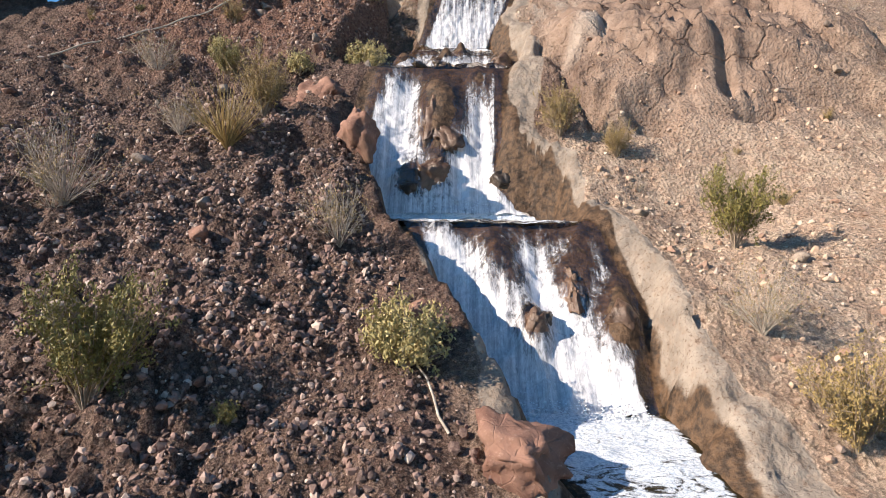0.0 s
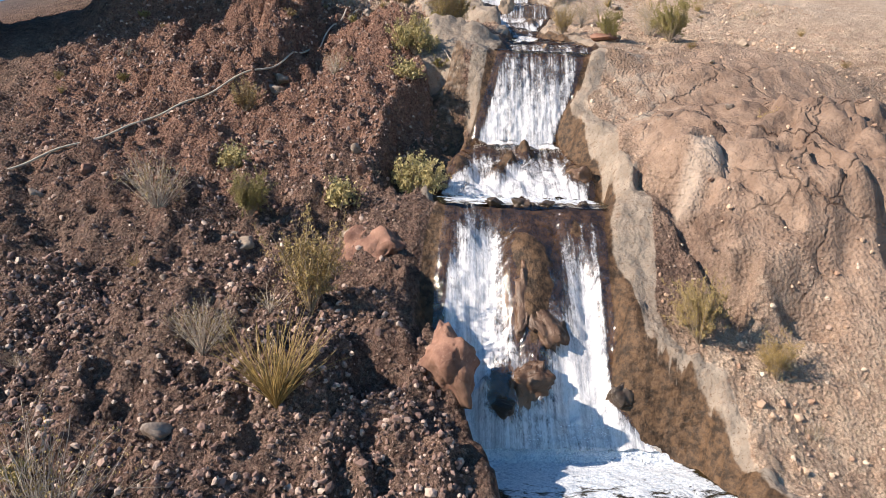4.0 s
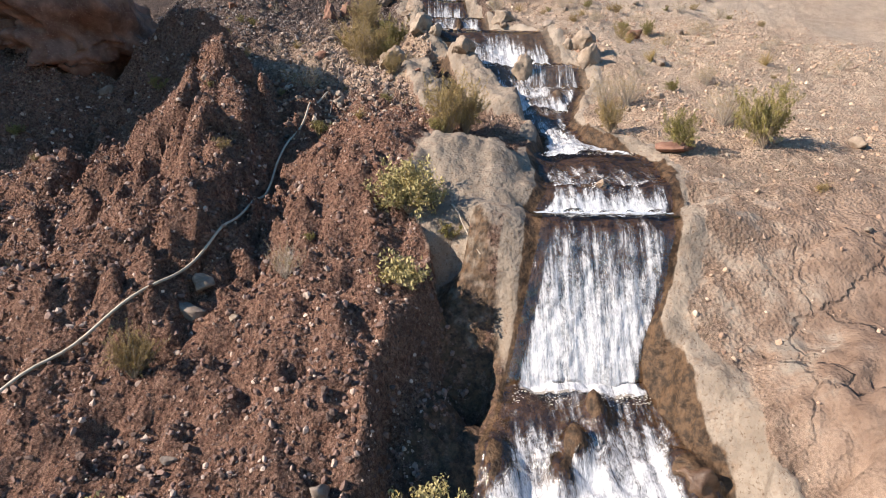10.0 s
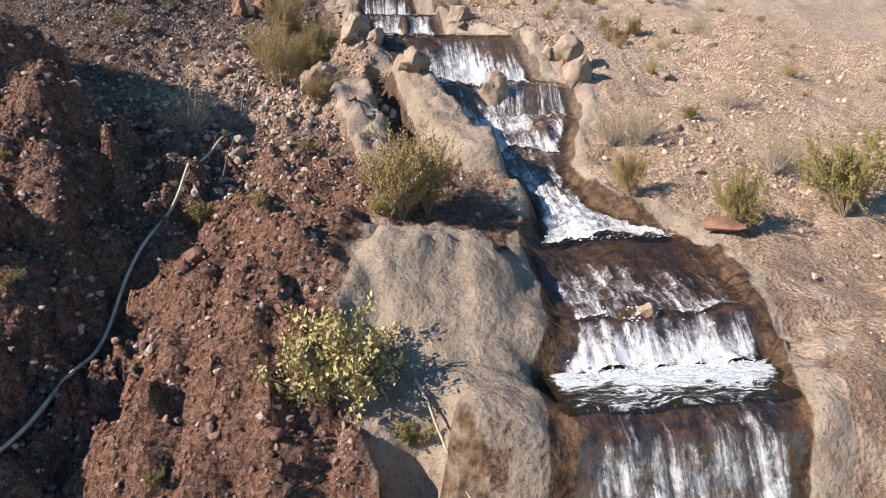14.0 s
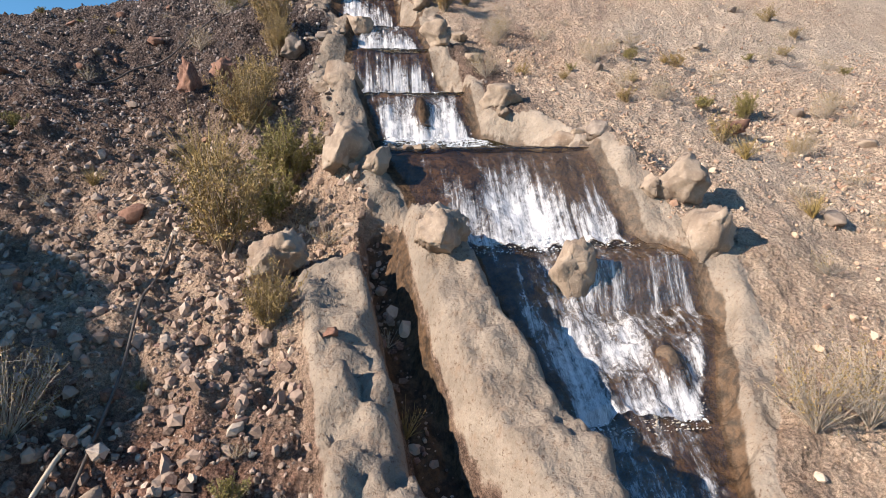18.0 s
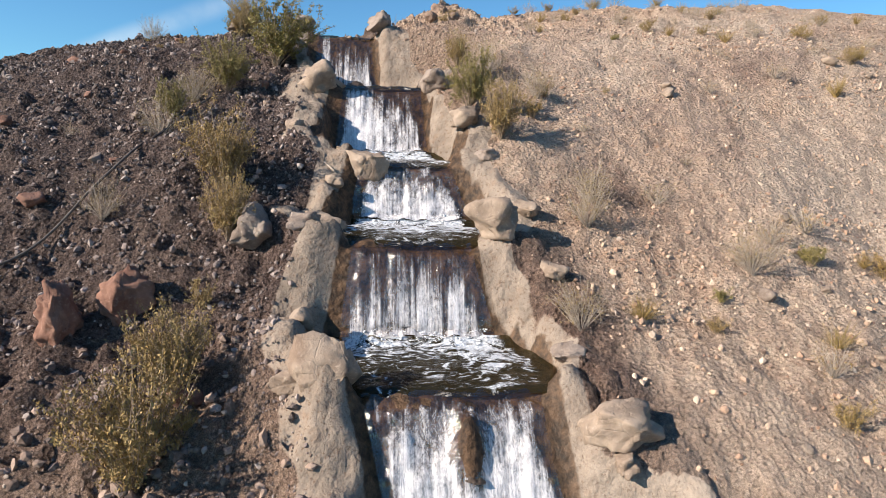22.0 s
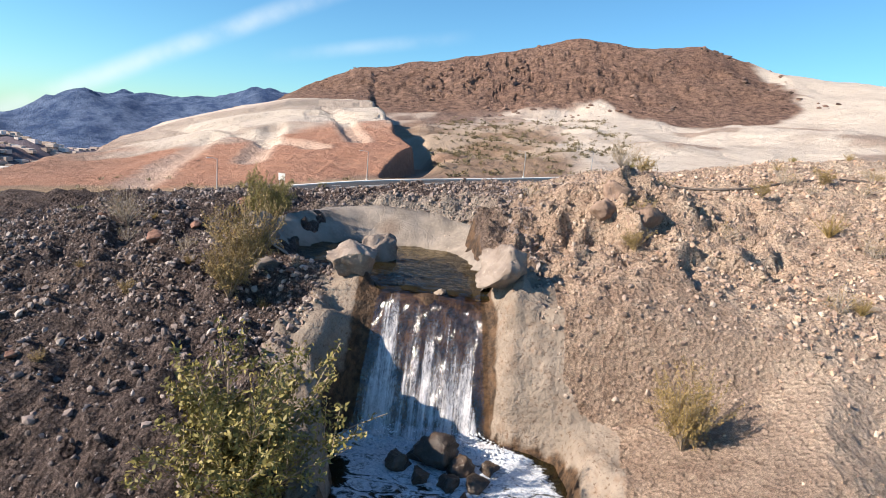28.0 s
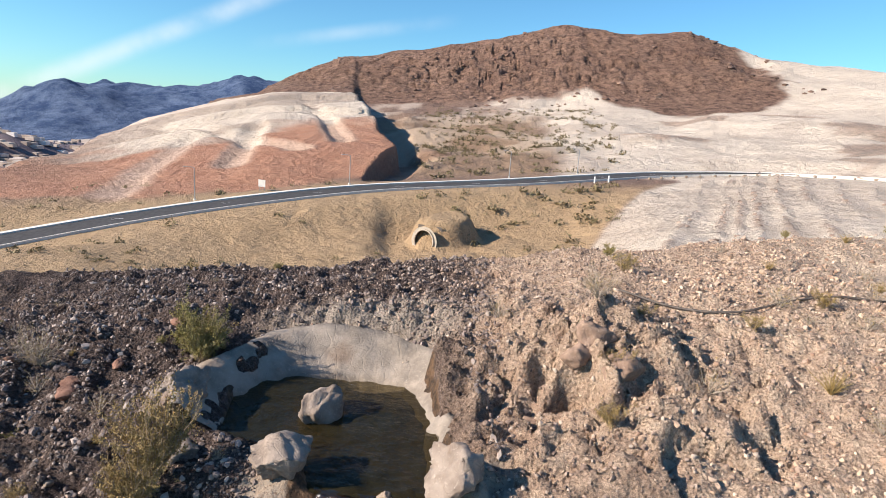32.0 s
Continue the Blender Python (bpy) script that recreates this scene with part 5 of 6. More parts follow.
for n, (x, y, s) in enumerate(((-2.35, 43.45, 0.75), (-1.95, 43.25, 0.42), (-1.75, 42.95, 0.34), (-2.1, 42.9, 0.3), (-2.75, 43.2, 0.4), (-1.6, 43.3, 0.3), (-2.45, 42.95, 0.3), (-1.9, 42.6, 0.24))):
    boulder(x, y, (s, s * 0.9, s * 0.8), "dark wet rock in the pool below the fall", WET_ROCK, 60 + n, 0.3, n * 50, float(flow(y)[0]) - 0.02, "rock")
for n, (x, y, s) in enumerate(((1.35, 20.25, 0.28), (-0.55, 32.35, 0.3), (-1.35, 29.95, 0.22), (-1.1, 29.85, 0.2), (-0.85, 29.8, 0.24), (-0.6, 29.78, 0.2), (-2.5, 44.95, 0.2), (1.4, 8.4, 0.34))):
    boulder(x, y, (s * 1.1, s, s * 0.8), "small brown stone in the water at a lip", TAN_ROCK if n in (0, 2, 3, 4, 5, 6) else WET_ROCK, 70 + n, 0.3, n * 70, float(flow(y)[0]) - 0.03, "stone")


# ---- loose stones ----
def scree(name, label, count, area, lo, hi, mat, seed, keep, level=1):
    """Loose stones strewn over an area, as one mesh."""
    rng = np.random.default_rng(seed)
    x, y = rng.uniform(area[0], area[1], count), rng.uniform(area[2], area[3], count)
    zz, out, in_y, _, _ = surface(x, y)
    smooth = bell(x, y, -1.2, 20.4, 1.4, 2.4, 0, 4) + track_line(x, y, RIB, 0.7) + 0.8 * track_line(x, y, RIB_LEFT, 0.6)
    ok = (rng.random(count) < keep(x, y)) & ((out > 0.75) | (in_y < 0.5)) & (smooth < 0.3)
    x, y, zz = x[ok], y[ok], zz[ok]
    n = len(x)
    co0, f0 = ICO[level]
    size = lo * (hi / lo) ** (rng.random(n) ** 2.6)
    shape = rng.uniform(0.6, 1.25, (n, 3)) * size[:, None] * 0.5
    jag = 1 + 0.22 * rng.normal(size=(n, len(co0), 1))
    turn = rng.uniform(0, 2 * np.pi, n)
    tip = rng.normal(0, 0.5, n)
    c = co0[None] * jag * shape[:, None]
    cz, sz, ct, st = np.cos(turn)[:, None], np.sin(turn)[:, None], np.cos(tip)[:, None], np.sin(tip)[:, None]
    X, Y, Z = c[..., 0], c[..., 1] * ct - c[..., 2] * st, c[..., 1] * st + c[..., 2] * ct
    P = np.stack([X * cz - Y * sz + x[:, None], X * sz + Y * cz + y[:, None], Z + zz[:, None] + size[:, None] * 0.12], -1)
    F = f0[None] + (np.arange(n) * len(co0))[:, None, None]
    ob = new(name, from_arrays(name, P.reshape(-1, 3), F.reshape(-1, 3), mat))
    return tagged(ob, label, "stones", kind="stuff")


def left_side(x, y):
    return (1 - 0.75 * bell(x, y, -4.2, 28.3, 3.2, 4.6, 0, 4)) * step(x + 0.6 * fbm(x, y, 0.4, 2, 51), 1.0, -1.6) * (0.35 + 0.65 * step(fbm(x, y, 0.5, 3, 52), -0.6, 0.3))


def right_side(x, y):
    return (1 - 0.9 * bell(x, y, 5.6, 16.6, 4.2, 4.4, 0, 4)) * step(x, 0.0, 3.0) * (0.15 + 0.85 * step(fbm(x, y, 0.4, 3, 53), -0.2, 0.7))


scree("scree", "dark reddish-brown broken stones covering the slope", 66000, (-9, 0.8, 2, 13), 0.022, 0.12, SCREE_DARK, 1, left_side)
scree("scree", "dark reddish-brown broken stones covering the slope", 56000, (-13, 0, 13, 28), 0.022, 0.12, SCREE_DARK, 2, left_side)
scree("scree", "grey-brown stones strewn over the upper slope", 70000, (-13, -1, 28, 55.5), 0.024, 0.12, SCREE_GREY, 3, left_side)
scree("gravel", "pale tan gravel over the dry slope", 20000, (1, 12, 2, 34), 0.025, 0.15, SCREE_TAN, 4, right_side)
scree("gravel", "pale tan gravel over the upper slope", 52000, (-1, 15, 28, 55), 0.022, 0.10, SCREE_TAN, 5, right_side)
scree("gravel", "pale grey-tan stones beside the upper stream", 20000, (-9, -1, 22, 37), 0.03, 0.2, SCREE_MID, 7, lambda x, y: bell(x, y, -4.2, 28.3, 3.3, 4.8, 0, 4))
scree("gravel", "brown pebbles over the dry slope", 30000, (1.5, 14, 4, 54), 0.02, 0.09, SCREE_MID, 8, right_side)
scree("gravel", "grey and tan stones round the basin", 22000, (-9, 6, 43.5, 55), 0.022, 0.10, SCREE_MID, 6, lambda x, y: 0.85 * step(x, -5.8, -4.2) + 0.1)


# ---- shrubs ----
def shrub_meshes(seed, stems, spread_deg, leaf, leaf_n, leaf_at, tall=1.0, twig_r=0.008, bend=0.25, forks=3):
    """Unit-high stems that fan out of one foot and fork, and leaves along their upper parts."""
    rng = np.random.default_rng(seed)
    tubes, tips = [], []
    for _ in range(stems):
        az, tilt = rng.uniform(0, 2 * np.pi), radians(spread_deg) * rng.random() ** 0.6
        length = tall * rng.uniform(0.65, 1.05)
        d = np.array([math.cos(az) * math.sin(tilt), math.sin(az) * math.sin(tilt), math.cos(tilt)])
        side = rng.normal(0, 1, 3) * bend
        s = np.linspace(0, 1, 7)[:, None]
        main = d * s * length + side * (s ** 2) * length * 0.35 + rng.normal(0, 0.012, (7, 3)) * s
        main[0] = d * 0.01 - np.array([0, 0, 0.03])
        tubes.append(tube(main, twig_r * rng.uniform(0.7, 1.3), 4, 0.35))
        tips.append(main)
        for _ in range(forks):
            k = rng.integers(2, 6)
            e = d + rng.normal(0, 0.55, 3)
            e /= np.linalg.norm(e)
            s2 = np.linspace(0, 1, 4)[:, None]
            fork = main[k] + e * s2 * length * rng.uniform(0.2, 0.45)
            tubes.append(tube(fork, twig_r * 0.5, 3, 0.4))
            tips.append(fork)
    stems_me = gather(tubes)
    leaves = []
    if leaf_n:
        which = rng.integers(0, len(tips), leaf_n)
        for k in which:
            line = tips[k]
            s = leaf_at + (1 - leaf_at) * rng.random() ** 0.7
            i = min(int(s * (len(line) - 1)), len(line) - 2)
            p = line[i] + (line[i + 1] - line[i]) * (s * (len(line) - 1) - i) + rng.normal(0, leaf * 1.3, 3)
            a, b = rng.normal(size=3), rng.normal(size=3)
            a /= np.linalg.norm(a)
            b -= a * (a @ b)
            b /= np.linalg.norm(b)
            ln = leaf * rng.uniform(0.7, 1.5)
            leaves.append((np.array([p - a * ln, p + b * ln * 0.45, p + a * ln, p - b * ln * 0.45]), np.array([[0, 1, 2, 3]])))
        leaves = gather(leaves)
    return stems_me, leaves


KINDS = {
    "creosote": ("green creosote bush with thin grey stems", TWIG, GREEN_LEAF, dict(stems=40, spread_deg=46, leaf=0.016, leaf_n=14000, leaf_at=0.22, forks=5)),
    "yellow": ("dry yellow-green desert bush", TWIG, DRY_LEAF, dict(stems=54, spread_deg=44, leaf=0.015, leaf_n=9500, leaf_at=0.12, forks=4)),
    "pale": ("rounded pale yellow brittlebush", GREY_TWIG, PALE_LEAF, dict(stems=60, spread_deg=72, leaf=0.036, leaf_n=6500, leaf_at=0.5, forks=4, bend=0.15)),
    "bare": ("bare grey-brown twiggy shrub", GREY_TWIG, DRY_LEAF, dict(stems=60, spread_deg=62, leaf=0.014, leaf_n=1300, leaf_at=0.4, forks=4, twig_r=0.006)),
    "straw": ("tuft of dry straw-coloured grass", DRY_LEAF, DRY_LEAF, dict(stems=150, spread_deg=48, leaf=0.010, leaf_n=250, leaf_at=0.5, forks=0, twig_r=0.006, bend=0.5)),
}
MASTERS = {}


def shrub(kind, x, y, size, seed, wide=1.0, z=None, note=""):
    label, twig, leaf, how = KINDS[kind]
    form = (kind, seed % 3, size < 0.65)
    if size < 0.65:      # small tufts carry fewer twigs and leaves
        how = dict(how, stems=how["stems"] // 2, leaf_n=how["leaf_n"] // 5, leaf=how["leaf"] * 1.8, twig_r=0.011, forks=min(how["forks"], 2))
    at = Matrix.Translation((x, y, (height(x, y) if z is None else z) - 0.02)) @ Matrix.Rotation(seed * 1.9, 4, "Z") @ Matrix.Diagonal((size * wide, size * wide, size, 1))
    if form not in MASTERS:
        thing = tagged(new("shrub"), label, "shrub", kind + " shrubs on the slope")
        stems_me, leaves = shrub_meshes(300 + seed % 3 + 10 * list(KINDS).index(kind), **how)
        part("branching", from_arrays("branching", *stems_me, twig), thing)
        if len(leaves):
            part("foliage", from_arrays("foliage", *leaves, leaf), thing)
        MASTERS[form] = thing
        thing.matrix_world = at
    else:
        thing = copy_thing(MASTERS[form], at)
        thing.matrix_basis = at
    if note:
        tagged(thing, note)
    return thing


SHRUBS = (
    ("creosote", -3.60, 6.03, 1.44),
    ("pale", -0.40, 6.77, 0.92),
    ("straw", -3.95, 10.41, 1.19),
    ("creosote", 4.43, 9.10, 1.26),
    ("yellow", 3.34, 11.69, 0.71),
    ("bare", 3.92, 7.33, 0.95),
    ("yellow", 4.18, 6.05, 1.08),
    ("bare", -5.22, 11.33, 0.98),
    ("bare", -6.02, 9.16, 1.48),
    ("bare", -1.56, 8.62, 1.09),
    ("pale", -2.27, 15.55, 0.98),
    ("pale", -3.77, 14.46, 0.72),
    ("creosote", -5.39, 14.01, 0.89),
    ("yellow", -3.85, 12.05, 1.4),
    ("yellow", 2.28, 12.03, 1.08),
    ("bare", -7.08, 13.99, 1.22),
    ("pale", -6.14, 15.35, 0.61),
    ("pale", -2.59, 19.55, 1.14),
    ("pale", -2.68, 17.92, 0.67),
    ("creosote", 3.68, 21.86, 0.95),
    ("creosote", 5.87, 22.20, 1.45),
    ("yellow", -6.43, 16.97, 0.76),
    ("yellow", -1.21, 22.38, 1.28),
    ("yellow", -4.02, 28.72, 1.67),
    ("bare", -4.55, 18.12, 0.69),
    ("bare", -3.22, 15.12, 0.37),
    ("bare", -5.45, 25.49, 1.08),
    ("bare", 3.61, 25.00, 1.11),
    ("bare", 6.66, 26.54, 0.84),
    ("yellow", -1.70, 22.11, 1.43),
    ("bare", 5.78, 23.83, 1.31),
    ("yellow", -3.07, 26.62, 0.82),
    ("creosote", -3.44, 29.64, 0.97),
    ("yellow", -4.29, 32.59, 1.53),
    ("bare", 2.99, 25.05, 1.12),
    ("yellow", 2.48, 23.14, 0.86),
    ("bare", 7.31, 30.76, 0.74),
    ("creosote", 7.31, 32.64, 0.66),
    ("bare", 9.07, 32.30, 0.68),
    ("bare", 1.86, 35.63, 0.89),
    ("bare", 4.29, 34.75, 0.88),
    ("bare", 5.03, 32.46, 0.65),
    ("creosote", -3.27, 30.49, 1.34),
    ("straw", -4.69, 30.78, 1.25),
    ("bare", -5.77, 38.13, 0.83),
    ("yellow", -4.01, 35.80, 1.12),
    ("bare", 2.13, 36.26, 0.84),
    ("bare", 4.31, 32.89, 0.60),
    ("yellow", 0.74, 37.63, 1.17),
    ("yellow", -4.23, 36.54, 1.40),
    ("yellow", -4.19, 33.52, 1.21),
    ("bare", 1.19, 33.79, 0.83),
    ("creosote", -5.77, 38.70, 0.77),
    ("bare", -6.09, 36.27, 0.74),
    ("yellow", -4.16, 34.75, 0.52),
    ("creosote", -4.12, 41.40, 1.55),
    ("creosote", 0.23, 38.58, 1.15),
    ("bare", 0.88, 40.20, 1.06),
    ("yellow", 0.53, 42.86, 0.92),
    ("creosote", -4.96, 39.97, 1.15),
    ("bare", -5.53, 39.45, 0.92),
    ("bare", 1.84, 39.24, 0.90),
    ("bare", 6.25, 48.44, 0.73),
    ("creosote", -6.15, 47.59, 0.91),
    ("yellow", -5.57, 44.49, 0.96),
    ("creosote", -6.43, 48.13, 1.07),
    ("yellow", -5.50, 44.95, 1.20),
    ("bare", 0.56, 48.10, 0.66),
    ("bare", -9.09, 47.53, 0.85),
)
for n, (kind, x, y, size) in enumerate(SHRUBS):
    shrub(kind, x, y, size * (0.86 if kind == "pale" else 1.0), n, {"pale": 0.82, "yellow": 0.72, "creosote": 1.0 if size > 1.5 else 0.72, "bare": 0.72}.get(kind, 1.0))

# small dry tufts, strewn
tuft_rng = np.random.default_rng(77)
for n in range(230):
    x, y = tuft_rng.uniform(-12, 13), tuft_rng.uniform(6, 55)
    _, xl, xr = flow(y)
    if xl - 1.3 < x < xr + 1.3 or (x > 0 and y < 26 and tuft_rng.random() < 0.5):
        continue
    shrub(("bare", "straw", "bare", "yellow", "creosote")[n % 5], x, y, tuft_rng.uniform(0.16, 0.45), n + 3)

for n in range(95):
    x, y = tuft_rng.uniform(1.5, 13), tuft_rng.uniform(27, 54)
    if x < float(flow(y)[2]) + 1.4:
        continue
    shrub(("bare", "straw", "bare", "yellow", "bare")[n % 5], x, y, tuft_rng.uniform(0.25, 0.58), n + 5)


# ---- pipes and sticks on the slope ----
def along_ground(points, spacing=0.15, lift=0.03, wobble=0.04, seed=0):
    pts = np.array(points, float)
    s = np.r_[0, np.cumsum(np.hypot(*np.diff(pts, axis=0).T))]
    q = np.arange(0, s[-1], spacing)
    x, y = np.interp(q, s, pts[:, 0]), np.interp(q, s, pts[:, 1])
    k = np.ones(7) / 7
    x[3:-3], y[3:-3] = np.convolve(x, k, "valid"), np.convolve(y, k, "valid")
    x = x + wobble * fbm(q, q * 0 + seed, 0.6, 2, seed)
    z0 = surface(x, y)[0]
    z = z0
    top = np.array([z[max(0, i - 1):i + 2].max() for i in range(len(z))])
    z = top.copy()
    for _ in range(6):
        z[1:-1] = (z[:-2] + z[1:-1] + z[2:]) / 3
        z = np.maximum(z, z0 - 0.01)
    z[1:-1] = (z[:-2] + z[1:-1] + z[2:]) / 3
    return np.stack([x, y, z + lift], 1)


def pipe(name, label, points, radius, mat, seed=0, category="pipe"):
    ob = new(name, from_arrays(name, *tube(along_ground(points, seed=seed, lift=radius), radius, 8), mat, True))
    return tagged(ob, label, category)


pipe("hose", "long faded pale hose lying down the rocky slope", ((-4.75, 25.6), (-4.97, 24.62), (-5.12, 22.8), (-5.5, 21.4), (-5.69, 19.9), (-5.91, 18.8), (-6.38, 17.95), (-6.9, 17.5), (-7.4, 17.2), (-8.6, 16.3), (-11, 14.4)), 0.024, HOSE, 1, "hose")
pipe("irrigation_pipe", "thin dark pipe lying over stones", ((-4.85, 29.4), (-4.8, 28.4), (-4.62, 26.2), (-4.6, 24.0)), 0.018, BLACK_PIPE, 2)
pipe("irrigation_pipe", "thin dark pipe lying on the upper slope", ((-4.9, 40.3), (-5.6, 38.2), (-6.8, 36.0), (-8.4, 34.2)), 0.022, BLACK_PIPE, 3)
pipe("irrigation_pipe", "thin dark pipe crossing the crest", ((1.3, 49.6), (3.0, 48.6), (5.0, 49.2), (7.5, 48.8), (10.5, 49.6)), 0.022, BLACK_PIPE, 4)


def stick(label, a, b, radius=0.018, mat=GREY_TWIG):
    pts = np.linspace(np.array(a), np.array(b), 6)
    pts[1:-1] += np.random.default_rng(int(abs(a[0] * 100))).normal(0, 0.02, (4, 3))
    return tagged(new("stick", from_arrays("stick", *tube(pts, radius, 6, 0.6), mat, True)), label, "stick")


for x0, y0, x1, y1 in ((-1.75, 19.5, -1.35, 18.4), (0.1, 5.9, -0.35, 6.9), (-2.4, 36.9, -3.4, 37.8)):
    stick("dead grey stick leaning on the bank", (x0, y0, height(x0, y0) + 0.03), (x1, y1, height(x1, y1) + 0.06))


# ---- road, culvert and lamps behind the crest ----
rx, ry, rz = ROAD_SMOOTH.T
rt = np.stack([np.gradient(rx), np.gradient(ry)], 1)
rt /= np.linalg.norm(rt, axis=1, keepdims=True)
rn = np.stack([rt[:, 1], -rt[:, 0]], 1)      # towards the cascade


def ribbon(name, label, a, b, z0, z1, mat, category, kind="structure"):
    """A slab along the road from offset a to offset b, between two heights."""
    p = np.stack([rx, ry], 1)
    rows = []
    for off, z in ((a, z0), (a, z1), (b, z1), (b, z0)):
        rows.append(np.c_[p + rn * off, rz + z])
    co = np.stack(rows, 1).reshape(-1, 3)
    n = len(p)
    i = np.arange(n - 1)[:, None] * 4 + np.arange(3)
    f = np.stack([i, i + 1, i + 5, i + 4], -1).reshape(-1, 4)
    return tagged(new(name, from_arrays(name, co, f, mat)), label, category, kind=kind)


ribbon("road", "two-lane dark asphalt road on a bank", -2.7, 2.7, -0.6, 0.06, ASPHALT, "road")
ribbon("kerb", "pale concrete kerb and path along the far side of the road", -3.6, -2.702, -0.6, 0.22, KERB, "kerb")
ribbon("kerb", "thin pale kerb along the near side of the road", 2.702, 2.9, -0.6, 0.2, KERB, "kerb")
for k in range(4, len(rx) - 3, 4):
    me_line = np.array([[-1.2, -0.06, 0], [1.2, -0.06, 0], [1.2, 0.06, 0], [-1.2, 0.06, 0]])
    dash = new("lane_line", from_arrays("lane_line", me_line, [[0, 1, 2, 3]], SIGN_WHITE))
    dash.matrix_world = pose(rx[k], ry[k], rz[k] + 0.066, 0, 0, math.degrees(math.atan2(rt[k, 1], rt[k, 0])))
    tagged(dash, "worn white dash on the asphalt road", "lane line", "dashes along the road", "structure")


def cylinder(radius, h, sides=10, top=None):
    co, f = tube([(0, 0, 0), (0, 0, h)], radius, sides, 1.0 if top is None else top)
    return co, f


def lamp_post(x, y, z, h, turn):
    thing = tagged(new("street_lamp"), "slim grey steel street lamp beside the road", "street lamp", "lamps along the road")
    part("pole", from_arrays("pole", *cylinder(0.09, h, 8, 0.6), STEEL, True), thing)
    part("base", from_arrays("base", *cylinder(0.2, 0.3, 8, 0.9), KERB, True), thing)
    arm = part("arm", from_arrays("arm", *tube([(0, 0, h - 0.05), (0.5, 0, h + 0.1), (1.0, 0, h + 0.1)], 0.04, 6), STEEL, True), thing)
    head_co, head_f = ICO[2]
    part("lamp_head", from_arrays("lamp_head", head_co * [0.3, 0.12, 0.07] + [1.1, 0, h + 0.08], head_f, STEEL, True), arm)
    thing.matrix_world = pose(x, y, z, 0, 0, turn)
    return thing


def road_at(at, off):
    i = int(np.argmin(np.abs(rx - at)))
    return rx[i] + rn[i, 0] * off, ry[i] + rn[i, 1] * off, rz[i]


for along_x in (-17.0, 7.5, 19.5, -34.5):
    x, y, z = road_at(along_x, -6.4)
    lamp_post(x, y, z - 0.2, 4.4, 200)


def post_sign(x, y, z, w, h, tall, label):
    thing = tagged(new("road_sign"), label, "sign", "signs along the road")
    for s in (-0.35, 0.35):
        co, f = cylinder(0.04, tall, 6)
        part("post", from_arrays("post", co + [s * w, 0, 0], f, STEEL), thing)
    b = bmesh.new()
    bmesh.ops.create_cube(b, size=1.0, matrix=Matrix.Translation((0, -0.06, tall - h / 2)) @ Matrix.Diagonal((w, 0.05, h, 1)))
    bmesh.ops.bevel(b, geom=b.edges[:], offset=0.01, segments=1)
    me = bpy.data.meshes.new("board")
    b.to_mesh(me), b.free()
    me.materials.append(SIGN_WHITE)
    part("board", me, thing, "plain white board")
    thing.matrix_world = pose(x, y, z - 0.2, 0, 0, -20)
    return thing


for along_x in (-28.6, -27.0):
    x, y, z = road_at(along_x, -7.2)
    post_sign(x, y, z, 1.2, 1.0, 1.7, "white board on two posts beside the road")
for along_x in (15.5, 16.6):
    x, y, z = road_at(along_x, 4.4)
    marker = new("marker_post", from_arrays("marker_post", *cylinder(0.14, 1.2, 8), SIGN_WHITE, True))
    marker.matrix_world = pose(x, y, z - 0.3)
    tagged(marker, "white marker post beside the road", "post", "marker posts")
for k in range(8, len(rx) - 2):
    if rx[k] > 22:
        stone = new("kerb_stone", rock_mesh("kerb_stone", k, (0.7, 0.6, 0.5), TAN_ROCK, 2))
        stone.matrix_world = pose(rx[k] + rn[k, 0] * 4.8, ry[k] + rn[k, 1] * 4.8, rz[k] + 0.1, 0, 0, k * 40)
        tagged(stone, "pale stone in a row along the road's edge", "stone", "stones along the road")

# the culvert under the bank
culvert = tagged(new("culvert"), "round concrete culvert mouth under the road bank", "culvert")
arc = [(1.2 * math.cos(a), 0.0, 1.2 + 1.3 * math.sin(a)) for a in np.linspace(-0.9, math.pi + 0.9, 28)]
ring_co, ring_f = tube(np.array(arc), 0.1, 8)
part("rim", from_arrays("rim", ring_co, ring_f, CULVERT_CONCRETE, True), culvert, "pale concrete rim")
outer_arc = np.array([(1.6 * math.cos(a), 0.05, 1.2 + 1.65 * math.sin(a)) for a in np.linspace(-0.9, math.pi + 0.9, 28)])
headwall = (np.concatenate([np.array(arc) + [0, 0.05, 0], outer_arc]), [[i, i + 1, i + 29, i + 28] for i in range(27)])
inner = np.array(arc)
pipe_co = np.concatenate([inner, inner + [0, 1.3, 0]])
m = len(arc)
# short barrel in a dark colour that stands for the shade inside
part("barrel", from_arrays("barrel", pipe_co, [[i, i + 1, i + 1 + m, i + m] for i in range(m - 1)], BLACK_PIPE, True), culvert, "short pipe inside, coloured dark for its shade")
part("headwall", from_arrays("headwall", *headwall, CULVERT_CONCRETE), culvert, "pale concrete face round the mouth")
# added dark plate close behind the mouth, for the unlit depth of the pipe
part("end_wall", from_arrays("end_wall", np.array([(-1.5, 1.25, -0.6), (1.5, 1.25, -0.6), (1.5, 1.25, 2.8), (-1.5, 1.25, 2.8)]), [[0, 1, 2, 3]], BLACK_PIPE), culvert)
culvert.matrix_world = pose(-6.95, 101.75, height(-7.3, 101.0) - 0.3, 0, 0, -24)


